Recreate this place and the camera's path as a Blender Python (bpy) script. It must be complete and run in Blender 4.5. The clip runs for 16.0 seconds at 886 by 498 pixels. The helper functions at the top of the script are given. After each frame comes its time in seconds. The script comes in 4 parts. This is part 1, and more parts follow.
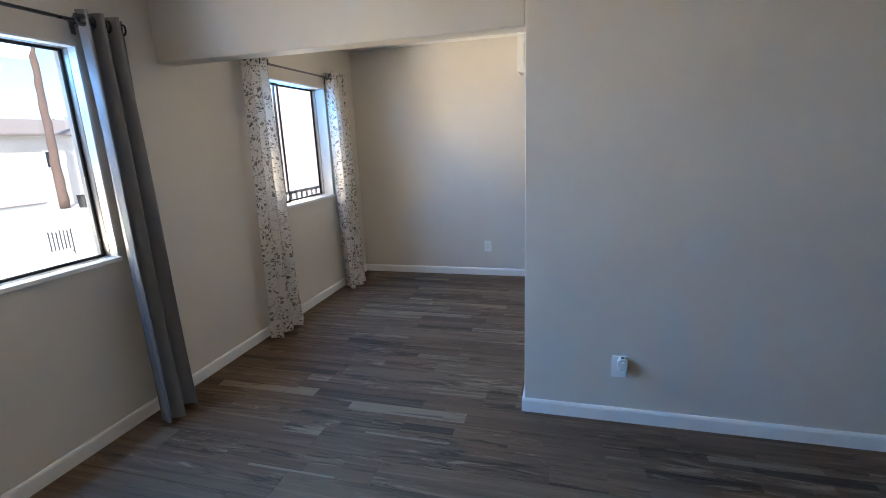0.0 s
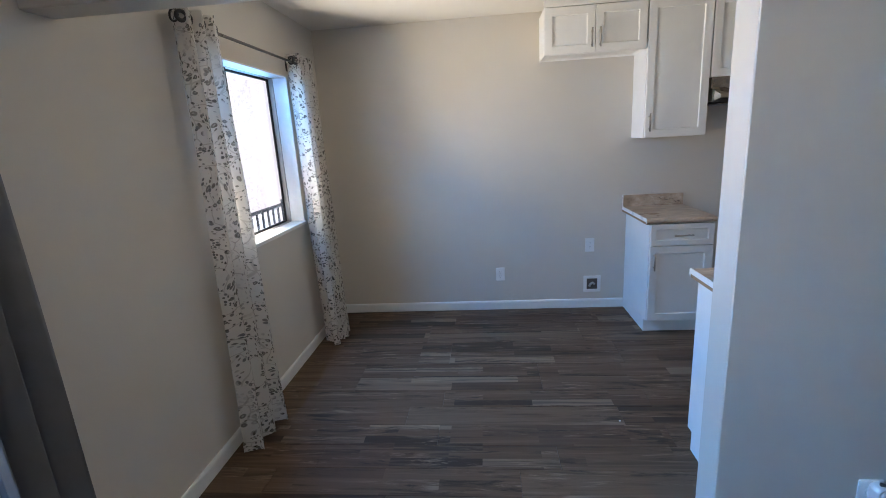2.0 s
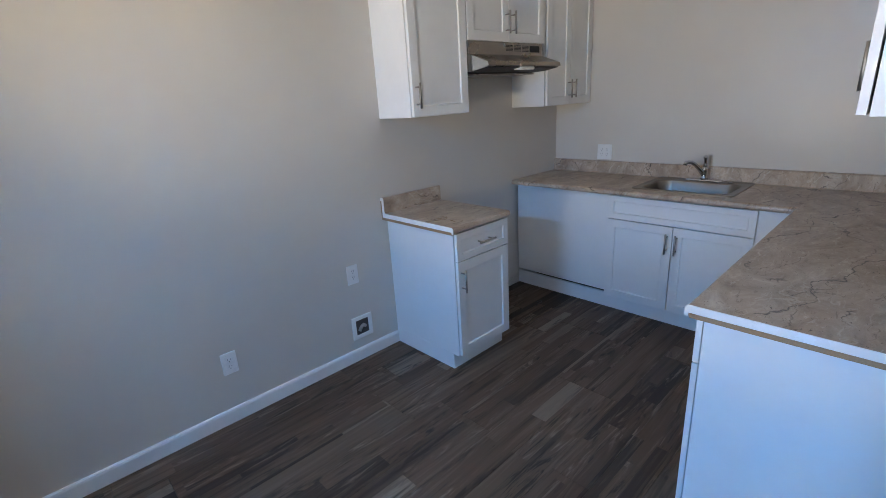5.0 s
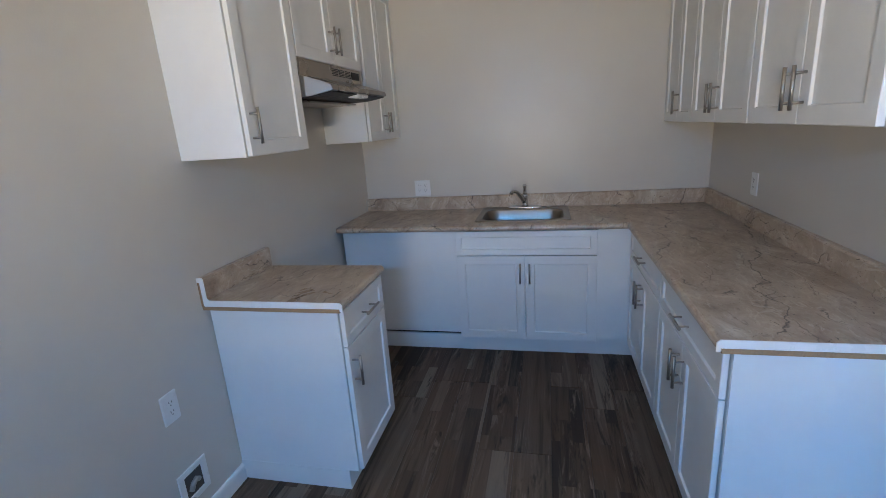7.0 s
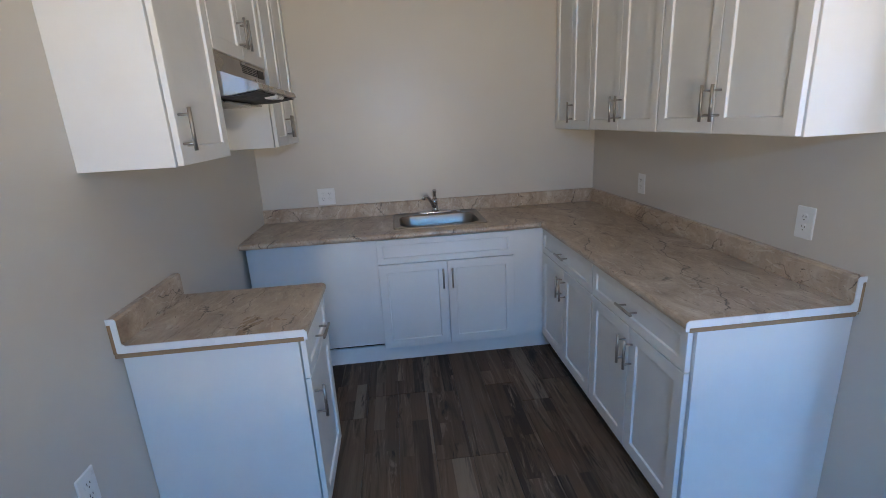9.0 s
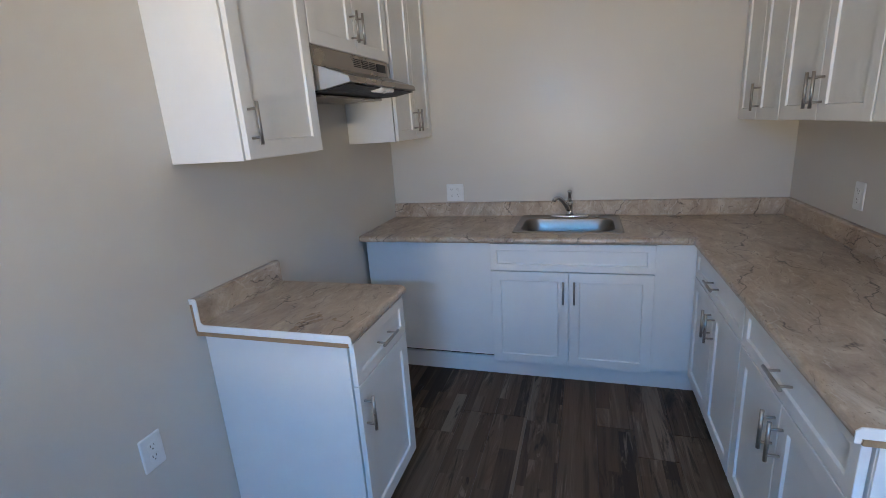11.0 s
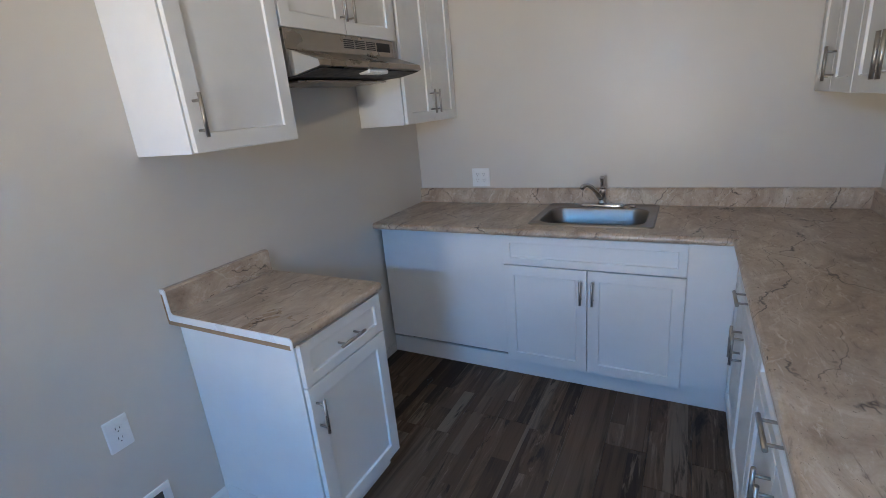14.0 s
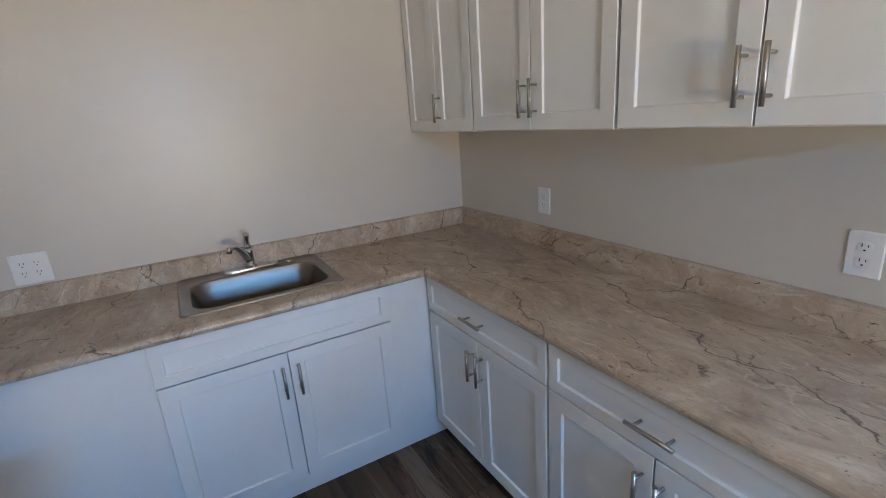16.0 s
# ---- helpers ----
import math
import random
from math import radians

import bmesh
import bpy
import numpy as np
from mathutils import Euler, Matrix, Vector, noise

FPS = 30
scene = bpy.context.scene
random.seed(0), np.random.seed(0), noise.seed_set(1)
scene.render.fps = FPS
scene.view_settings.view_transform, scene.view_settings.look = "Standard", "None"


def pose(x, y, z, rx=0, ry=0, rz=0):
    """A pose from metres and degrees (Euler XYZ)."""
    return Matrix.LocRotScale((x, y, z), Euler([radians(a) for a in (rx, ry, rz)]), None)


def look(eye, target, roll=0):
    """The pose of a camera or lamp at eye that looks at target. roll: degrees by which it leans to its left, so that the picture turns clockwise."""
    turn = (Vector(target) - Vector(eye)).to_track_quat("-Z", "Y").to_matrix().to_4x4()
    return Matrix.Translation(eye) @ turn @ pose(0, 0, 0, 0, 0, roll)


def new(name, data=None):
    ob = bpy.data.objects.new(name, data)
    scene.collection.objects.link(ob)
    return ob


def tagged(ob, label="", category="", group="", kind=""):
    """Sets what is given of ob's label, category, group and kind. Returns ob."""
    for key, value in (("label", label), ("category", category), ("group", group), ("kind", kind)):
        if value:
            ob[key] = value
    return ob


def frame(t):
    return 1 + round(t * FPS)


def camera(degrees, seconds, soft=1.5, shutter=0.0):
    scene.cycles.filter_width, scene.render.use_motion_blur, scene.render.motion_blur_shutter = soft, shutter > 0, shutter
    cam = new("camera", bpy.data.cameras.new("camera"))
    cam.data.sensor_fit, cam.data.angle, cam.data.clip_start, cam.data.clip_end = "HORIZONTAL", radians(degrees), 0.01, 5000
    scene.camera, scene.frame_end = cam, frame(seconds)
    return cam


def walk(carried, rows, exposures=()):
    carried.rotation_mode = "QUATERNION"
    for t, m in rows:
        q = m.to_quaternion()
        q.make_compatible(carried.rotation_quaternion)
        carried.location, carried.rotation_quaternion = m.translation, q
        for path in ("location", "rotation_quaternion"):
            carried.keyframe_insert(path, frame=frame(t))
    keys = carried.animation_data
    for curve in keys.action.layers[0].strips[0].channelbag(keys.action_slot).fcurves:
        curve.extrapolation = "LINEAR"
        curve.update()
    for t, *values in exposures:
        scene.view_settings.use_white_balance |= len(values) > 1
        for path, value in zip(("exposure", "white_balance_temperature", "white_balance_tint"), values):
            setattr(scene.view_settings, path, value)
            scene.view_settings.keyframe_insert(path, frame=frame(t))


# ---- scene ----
cam = camera(87.6, 16.0, soft=0.4)
PATH = [
    (0, (0.097, 0.115, 1.531), (-0.423, 1.99, 1.069), -2.3),
    (0.5, (-0.186, 0.346, 1.548), (-0.623, 2.239, 1.071), -1.9),
    (1, (-0.42, 0.604, 1.566), (-0.837, 2.5, 1.085), -1.8),
    (1.5, (-0.684, 0.827, 1.582), (-0.952, 2.754, 1.121), -3.0),
    (2, (-0.875, 1.072, 1.579), (-1.069, 3.006, 1.111), -3.4),
    (2.5, (-1.047, 1.374, 1.581), (-1.081, 3.312, 1.088), -3.3),
    (3, (-1.225, 1.656, 1.575), (-0.972, 3.57, 1.055), -3.5),
    (3.5, (-1.289, 1.93, 1.544), (-0.807, 3.796, 1.01), -3.4),
    (4, (-1.293, 2.213, 1.544), (-0.585, 4.0, 0.992), -3.0),
    (4.5, (-1.366, 2.537, 1.554), (-0.327, 4.143, 0.97), -3.1),
    (4.7, (-1.38, 2.65, 1.578), (-0.232, 4.175, 0.978), -3.4),
    (6.8, (-1.301, 3.657, 1.558), (0.553, 4.179, 1.017), -3.6),
    (7, (-1.257, 3.734, 1.56), (0.623, 4.175, 1.037), -4.0),
    (7.5, (-1.211, 3.939, 1.56), (0.719, 4.061, 1.05), -3.0),
    (8, (-1.226, 4.168, 1.586), (0.687, 3.934, 1.049), -4.0),
    (8.2, (-1.236, 4.224, 1.593), (0.666, 3.899, 1.065), -3.9),
    (10.3, (-1.113, 3.95, 1.572), (0.782, 4.279, 1.023), -3.5),
    (10.5, (-1.083, 3.915, 1.569), (0.803, 4.311, 1.032), -4.1),
    (11, (-0.927, 3.796, 1.558), (0.913, 4.381, 1.038), -3.9),
    (11.5, (-0.834, 3.645, 1.549), (0.9, 4.486, 1.016), -3.8),
    (12, (-0.766, 3.459, 1.569), (0.844, 4.521, 1.041), -3.9),
    (12.5, (-0.708, 3.369, 1.579), (0.839, 4.525, 1.06), -5.0),
    (13, (-0.667, 3.338, 1.569), (0.86, 4.514, 1.035), -5.9),
    (13.5, (-0.639, 3.357, 1.569), (0.918, 4.476, 1.002), -6.3),
    (14, (-0.614, 3.458, 1.562), (1.062, 4.376, 0.972), -5.3),
    (14.5, (-0.562, 3.652, 1.559), (1.306, 4.012, 0.944), -5.4),
    (15, (-0.447, 3.797, 1.558), (1.456, 3.702, 0.949), -4.3),
    (15.5, (-0.251, 3.911, 1.559), (1.6, 3.44, 0.967), -4.7),
    (16, (-0.105, 4.124, 1.558), (1.569, 3.184, 0.999), -4.1),
]
walk(cam, [(t, look(eye, target, roll)) for t, eye, target, roll in PATH], [(0.0, 1.18, 5680, 10), (1.0, 1.02, 5500, 10), (1.5, 0.97, 5400, 10), (2.5, 1.0, 5400, 10), (3.5, 0.86, 5350, 10), (4.5, 0.86, 5350, 10), (7.0, 0.73, 5480, 10), (8.0, 0.72, 5700, 10), (12.5, 0.98, 5480, 10), (14.5, 0.98, 5520, 10), (15.0, 1.03, 5620, 10), (16.0, 1.08, 5750, 10)])


# ---- light ----

SUN_EL, SUN_AZ = 56.0, 138.0
world = bpy.data.worlds.new("world")
scene.world = world
world.use_nodes = True
wn = world.node_tree
sky = wn.nodes.new("ShaderNodeTexSky")
sky.sky_type = "NISHITA"
sky.sun_disc = False
sky.sun_elevation = radians(SUN_EL)
sky.sun_rotation = radians(SUN_AZ)
sky.ozone_density, sky.dust_density = 1.5, 2.0
wn.links.new(sky.outputs[0], wn.nodes["Background"].inputs[0])
wn.nodes["Background"].inputs[1].default_value = 0.15
sun_data = bpy.data.lights.new("sun", "SUN")
sun_data.energy, sun_data.angle, sun_data.color = 4.5, radians(0.5), (1.0, 0.93, 0.82)
sun = new("sun", sun_data)
sun.matrix_world = look((30 * math.sin(radians(SUN_AZ)), 30 * math.cos(radians(SUN_AZ)), 30 * math.tan(radians(SUN_EL))), (0, 0, 0))


def window_light(name, x, y0, y1, z, size, energy, colour, tilt, spread):
    """Daylight in a window opening: the sky's from its head, the sunlit yard's from its foot."""
    d = bpy.data.lights.new(name, "AREA")
    d.shape, d.size, d.size_y = "RECTANGLE", y1 - y0, size
    d.energy, d.color, d.spread = energy, colour, radians(spread)
    lamp = new(name, d)
    lamp.matrix_world = look((x, (y0 + y1) / 2, z), (x + math.cos(radians(tilt)), (y0 + y1) / 2, z + math.sin(radians(tilt))))
    return lamp


SKY_BLUE, YARD_WARM = (0.17, 0.5, 1.0), (1.0, 0.79, 0.52)
window_light("sky_light", -2.465, -0.32, 1.93, 2.015, 0.07, 14.5, SKY_BLUE, -40, 104)
window_light("yard_light", -2.465, -0.32, 1.93, 1.01, 0.07, 11.5, YARD_WARM, 38, 108)
window_light("sky_light", -2.465, 3.62, 4.3, 2.02, 0.07, 7.4, SKY_BLUE, -37, 102)
window_light("yard_light", -2.465, 3.62, 4.2, 1.06, 0.07, 14.5, YARD_WARM, 34, 96)


# ---- materials ----
def srgb(r, g, b):
    return tuple((c / 255 / 12.92) if c <= 10 else ((c / 255 + 0.055) / 1.055) ** 2.4 for c in (r, g, b)) + (1.0,)


class Mat:
    """A node material with a few short cuts."""

    def __init__(self, name, base=(0.5, 0.5, 0.5), rough=0.5, metal=0.0, spec=0.5):
        self.m = bpy.data.materials.new(name)
        self.m.use_nodes = True
        self.nt = self.m.node_tree
        self.b = self.nt.nodes["Principled BSDF"]
        self.set("Base Color", (*base[:3], 1.0))
        self.set("Roughness", rough)
        self.set("Metallic", metal)
        self.set("Specular IOR Level", spec)

    def set(self, key, value):
        self.b.inputs[key].default_value = value

    def node(self, kind, **props):
        n = self.nt.nodes.new("ShaderNode" + kind)
        for k, v in props.items():
            n.inputs[k.replace("_", " ")].default_value = v
        return n

    def link(self, a, b):
        self.nt.links.new(a, b)

    def coords(self, scale=(1, 1, 1), which="pos"):
        mp = self.node("Mapping")
        mp.inputs["Scale"].default_value = scale
        if which == "pos":
            self.link(self.node("NewGeometry").outputs["Position"], mp.inputs[0])
        else:
            self.link(self.node("TexCoord").outputs[which], mp.inputs[0])
        return mp.outputs[0]

    def noise(self, vec, scale, detail=4.0, rough=0.55, distort=0.0):
        n = self.node("TexNoise", Scale=scale, Detail=detail, Roughness=rough, Distortion=distort)
        self.link(vec, n.inputs["Vector"])
        return n.outputs["Fac"]

    def ramp(self, fac, stops):
        r = self.node("ValToRGB")
        el = r.color_ramp.elements
        while len(el) < len(stops):
            el.new(0.5)
        for e, (p, c) in zip(el, stops):
            e.position, e.color = p, (c if isinstance(c, tuple) else (c, c, c, 1))
        self.link(fac, r.inputs[0])
        return r.outputs[0]

    def mix(self, fac, a, b, mode="MIX"):
        n = self.nt.nodes.new("ShaderNodeMix")
        n.data_type, n.blend_type = "RGBA", mode
        for sock, v in ((n.inputs[0], fac), (n.inputs[6], a), (n.inputs[7], b)):
            if isinstance(v, (int, float)):
                sock.default_value = v if sock.type == "VALUE" else (v, v, v, 1)
            elif isinstance(v, tuple):
                sock.default_value = v
            else:
                self.link(v, sock)
        return n.outputs[2]

    def math(self, op, a, b=0.0):
        n = self.nt.nodes.new("ShaderNodeMath")
        n.operation = op
        for sock, v in zip(n.inputs, (a, b)):
            if isinstance(v, (int, float)):
                sock.default_value = v
            else:
                self.link(v, sock)
        return n.outputs[0]

    def color(self, sock):
        self.link(sock, self.b.inputs["Base Color"])

    def roughness(self, fac, lo, hi):
        self.link(self.ramp(fac, [(0.3, lo), (0.7, hi)]), self.b.inputs["Roughness"])

    def bump(self, height, strength=0.2, dist=0.002):
        n = self.node("Bump", Strength=strength, Distance=dist)
        self.link(height, n.inputs["Height"])
        self.link(n.outputs[0], self.b.inputs["Normal"])


def wall_paint(name, c):
    w = Mat(name, rough=0.45, spec=0.5)
    v = w.coords()
    big = w.noise(v, 0.9, 3)
    fine = w.noise(v, 140, 3)
    w.color(w.mix(w.ramp(big, [(0.35, 0.0), (0.7, 1.0)]), tuple(x * 0.95 for x in c) + (1,), tuple(c) + (1,)))
    w.roughness(big, 0.33, 0.41)
    w.bump(w.mix(0.35, fine, w.noise(v, 45, 2)), 0.25, 0.0015)
    return w.m


def white_paint(name, c=(0.78, 0.78, 0.77), rough=0.4, grime=0.06):
    w = Mat(name, rough=rough, spec=0.45)
    v = w.coords()
    n = w.noise(v, 5.0, 5, 0.7)
    w.color(w.mix(w.ramp(n, [(0.4, 0.0), (0.75, 1.0)]), tuple(c) + (1,), tuple(x * (1 - grime) for x in c) + (1,)))
    w.roughness(n, rough - 0.08, rough + 0.1)
    w.bump(w.noise(v, 220, 2), 0.06, 0.0006)
    return w.m


def plain(name, c, rough=0.5, metal=0.0, spec=0.5, var=0.1, scale=30.0, bump=0.05):
    w = Mat(name, c, rough, metal, spec)
    v = w.coords()
    n = w.noise(v, scale, 4)
    w.color(w.mix(n, tuple(x * (1 - var) for x in c) + (1,), tuple(min(1, x * (1 + var)) for x in c) + (1,)))
    w.roughness(n, max(0.03, rough - 0.08), rough + 0.08)
    if bump:
        w.bump(w.noise(v, scale * 6, 2), bump, 0.001)
    return w.m


def brushed(name, c, rough, axis, relief=0.05):
    """Brushed metal: fine scratches stretched along one axis."""
    w = Mat(name, c, rough, 1.0)
    s = [900, 900, 900]
    s[axis] = 14
    n = w.noise(w.coords(tuple(s)), 1.0, 2)
    big = w.noise(w.coords(), 9.0, 3)
    w.roughness(w.mix(0.5, n, big), rough - 0.06, rough + 0.1)
    w.bump(n, relief, 0.0002)
    return w.m


WALL = wall_paint("greige_wall_paint", (0.61, 0.57, 0.51))
CEIL = wall_paint("ceiling_paint", (0.76, 0.735, 0.69))
TRIM = white_paint("white_trim_paint", (0.74, 0.74, 0.73), 0.4)
CAB = white_paint("white_cabinet_lacquer", (0.77, 0.765, 0.75), 0.46, 0.04)
PLASTIC = white_paint("white_plastic", (0.78, 0.78, 0.77), 0.3, 0.02)
DARK = plain("dark_slot", (0.015, 0.015, 0.016), 0.6)
BRONZE = plain("dark_bronze_aluminium", (0.022, 0.018, 0.016), 0.42, 0.4)
NICKEL = brushed("brushed_nickel", (0.42, 0.40, 0.375), 0.3, 2)
CHROME = plain("chrome", (0.62, 0.62, 0.64), 0.07, 1.0, bump=0)
STEEL = brushed("brushed_steel", (0.31, 0.28, 0.245), 0.34, 1, 0.2)
HOODSTEEL = plain("satin_hood_steel", (0.33, 0.30, 0.27), 0.3, 1.0, var=0.04, scale=5, bump=0)
# The hood's own steel, lightened: paints the bright reflection on its sides.
SIDESTEEL = brushed("lightened_side_steel", (0.72, 0.70, 0.66), 0.14, 1, 0.02)
CHIP = plain("raw_particleboard", (0.30, 0.19, 0.10), 0.85, var=0.3, scale=200)
ROD = plain("pewter_rod", (0.16, 0.15, 0.145), 0.34, 0.9)
ALU = plain("weathered_aluminium", (0.42, 0.40, 0.38), 0.45, 0.6)
BLACKMETAL = plain("black_metal", (0.03, 0.03, 0.032), 0.45, 0.3)


def laminate():
    w = Mat("marble_laminate", rough=0.33, spec=0.5)
    v = w.coords((1.0, 1.6, 1.2))
    warp = w.noise(v, 2.2, 5, 0.6, 0.8)
    cloud = w.ramp(w.noise(v, 4.5, 9, 0.7, 0.8), [(0.3, srgb(136, 116, 97)), (0.43, srgb(166, 146, 125)), (0.57, srgb(186, 168, 147)), (0.72, srgb(216, 205, 189))])
    fleck = w.noise(w.coords((13.0, 40.0, 34.0)), 1.0, 6, 0.66, 0.9)
    c = w.mix(w.ramp(fleck, [(0.3, 0.75), (0.41, 0.0)]), cloud, srgb(108, 88, 74))
    c = w.mix(w.ramp(fleck, [(0.57, 0.0), (0.68, 0.65)]), c, srgb(212, 202, 187))
    chip = w.noise(w.coords((30.0, 62.0, 62.0)), 1.0, 4, 0.6, 1.6)
    c = w.mix(w.ramp(chip, [(0.3, 0.9), (0.35, 0.0)]), c, srgb(70, 52, 41))
    # thin broken veins: narrow bands along a slanting direction, bent by noise
    sep = w.node("SeparateXYZ")
    w.link(w.node("NewGeometry").outputs["Position"], sep.inputs[0])
    for ax, ay, freq, bend, wid, amt, seed, tint in ((0.3, 1.0, 2.6, 0.9, 0.013, 0.95, 0.3, (50, 34, 24)), (0.55, -0.8, 2.1, 1.2, 0.015, 0.9, 1.9, (50, 34, 26)),
                                                     (0.16, 1.0, 6.0, 1.5, 0.016, 0.7, 4.4, (70, 50, 38)), (0.24, 1.0, 4.1, 1.3, 0.02, 0.45, 7.7, (214, 203, 186))):
        lin = w.math("ADD", w.math("MULTIPLY", sep.outputs[0], ax), w.math("MULTIPLY", sep.outputs[1], ay))
        lin = w.math("ADD", lin, w.math("MULTIPLY", sep.outputs[2], 0.8))
        mp = w.node("Mapping")
        mp.inputs["Location"].default_value = (seed, seed * 0.7, 0)
        w.link(w.node("NewGeometry").outputs["Position"], mp.inputs[0])
        wob = w.noise(mp.outputs[0], 3.2, 5, 0.56)
        ph = w.math("FRACT", w.math("ADD", w.math("MULTIPLY", lin, freq), w.math("MULTIPLY", wob, bend)))
        band = w.math("ABSOLUTE", w.math("SUBTRACT", ph, 0.5))
        line = w.ramp(band, [(0.0, 1.0), (wid, 0.0)])
        gate = w.ramp(w.noise(mp.outputs[0], 5.2, 4), [(0.47, 0.0), (0.52, 1.0)])
        c = w.mix(w.math("MULTIPLY", w.math("MULTIPLY", line, gate), amt), c, srgb(*tint))
    fine = w.noise(v, 90, 4)
    c = w.mix(0.06, c, w.ramp(fine, [(0.3, 0.1), (0.7, 0.55)]))
    w.color(c)
    w.roughness(warp, 0.27, 0.42)
    w.bump(fine, 0.04, 0.0006)
    return w.m


LAMINATE = laminate()


def planks_material():
    w = Mat("grey_oak_plank", rough=0.5, spec=0.2)
    geo = w.node("NewGeometry")
    info = w.node("ObjectInfo")
    pos = geo.outputs["Position"]

    def strips(h, wd, off):
        b = w.nt.nodes.new("ShaderNodeTexBrick")
        b.offset, b.offset_frequency, b.squash = off, 2, 1.0
        for k, val in (("Scale", 1.0), ("Mortar Size", 0.0), ("Bias", 0.0), ("Brick Width", wd), ("Row Height", h)):
            b.inputs[k].default_value = val
        b.inputs["Color1"].default_value, b.inputs["Color2"].default_value = (0, 0, 0, 1), (1, 1, 1, 1)
        b.inputs["Mortar"].default_value = (0.5, 0.5, 0.5, 1)
        w.link(pos, b.inputs["Vector"])
        return b.outputs["Color"]

    a = strips(0.178 / 3, 0.47, 0.37)
    b2 = strips(0.178 / 2, 0.71, 0.61)
    pick = w.ramp(info.outputs["Random"], [(0.39, 0.0), (0.41, 1.0)])
    whole = w.ramp(info.outputs["Random"], [(0.77, 0.0), (0.79, 1.0)])
    tone = w.mix(whole, w.mix(pick, a, b2), w.ramp(w.math("FRACT", w.math("MULTIPLY", info.outputs["Random"], 17.3)), [(0.0, 0.16), (1.0, 0.84)]))
    # the grain is shifted from strip to strip
    add = w.nt.nodes.new("ShaderNodeVectorMath")
    add.operation = "ADD"
    shift = w.nt.nodes.new("ShaderNodeCombineXYZ")
    w.link(w.math("MULTIPLY", tone, 37.0), shift.inputs[0])
    w.link(w.math("MULTIPLY", info.outputs["Random"], 51.0), shift.inputs[2])
    w.link(pos, add.inputs[0])
    w.link(shift.outputs[0], add.inputs[1])

    def stretched(sx, sy):
        mp = w.node("Mapping")
        mp.inputs["Scale"].default_value = (sx, sy, 1)
        w.link(add.outputs[0], mp.inputs[0])
        return mp.outputs[0]

    grain = w.noise(stretched(1.3, 30), 1.0, 7, 0.6, 0.5)
    fine = w.noise(stretched(5, 150), 1.0, 4, 0.55)
    worn = w.noise(stretched(2.6, 20), 1.0, 7, 0.7, 1.2)
    patch = w.ramp(w.noise(stretched(1.1, 5.5), 1.0, 3, 0.5), [(0.46, 0.0), (0.58, 1.0)])
    base = w.ramp(tone, [(0.0, srgb(47, 39, 33)), (0.13, srgb(53, 45, 37)), (0.16, srgb(75, 60, 49)), (0.5, srgb(87, 71, 56)), (0.84, srgb(98, 82, 66)), (0.88, srgb(113, 99, 82)), (1.0, srgb(131, 117, 101))])
    base = w.mix(0.25, base, w.ramp(info.outputs["Random"], [(0.0, srgb(62, 49, 39)), (0.5, srgb(89, 70, 55)), (1.0, srgb(100, 87, 72))]))
    c = w.mix(w.ramp(grain, [(0.34, 0.6), (0.47, 0.0)]), base, srgb(51, 42, 34))
    c = w.mix(w.ramp(grain, [(0.55, 0.0), (0.72, 0.38)]), c, srgb(130, 111, 91))
    c = w.mix(w.math("MULTIPLY", patch, w.ramp(worn, [(0.40, 0.8), (0.47, 0.0)])), c, srgb(45, 38, 31))
    c = w.mix(w.math("MULTIPLY", patch, w.ramp(worn, [(0.54, 0.0), (0.64, 0.5)])), c, srgb(148, 130, 111))
    c = w.mix(w.ramp(worn, [(0.3, 0.85), (0.34, 0.0)]), c, srgb(37, 31, 25))
    c = w.mix(w.ramp(fine, [(0.3, 0.14), (0.5, 0.0)]), c, srgb(51, 42, 34))
    w.color(c)
    w.roughness(grain, 0.6, 0.48)
    w.bump(w.mix(0.5, grain, fine), 0.2, 0.001)
    return w.m


PLANK = planks_material()


def cloth(name, c, transl, pattern=None, sheer=0.0, rough=0.9):
    w = Mat(name, c, rough, 0.0, 0.1 + (0.9 - rough))
    out = w.nt.nodes["Material Output"]
    tr = w.nt.nodes.new("ShaderNodeBsdfTranslucent")
    mx = w.nt.nodes.new("ShaderNodeMixShader")
    mx.inputs[0].default_value = transl
    w.link(w.b.outputs[0], mx.inputs[1])
    w.link(tr.outputs[0], mx.inputs[2])
    if sheer:
        thin = w.nt.nodes.new("ShaderNodeBsdfTransparent")
        holes = w.nt.nodes.new("ShaderNodeMixShader")
        holes.inputs[0].default_value = sheer
        w.link(mx.outputs[0], holes.inputs[1])
        w.link(thin.outputs[0], holes.inputs[2])
        w.link(holes.outputs[0], out.inputs["Surface"])
    else:
        w.link(mx.outputs[0], out.inputs["Surface"])
    col = pattern(w) if pattern else w.mix(w.noise(w.coords(), 14, 4), tuple(x * 0.85 for x in c) + (1,), tuple(x * 1.1 for x in c) + (1,))
    w.color(col)
    w.link(col, tr.inputs["Color"])
    weave = w.noise(w.coords((700, 700, 700)), 1.0, 2)
    w.bump(weave, 0.15, 0.0005)
    return w.m


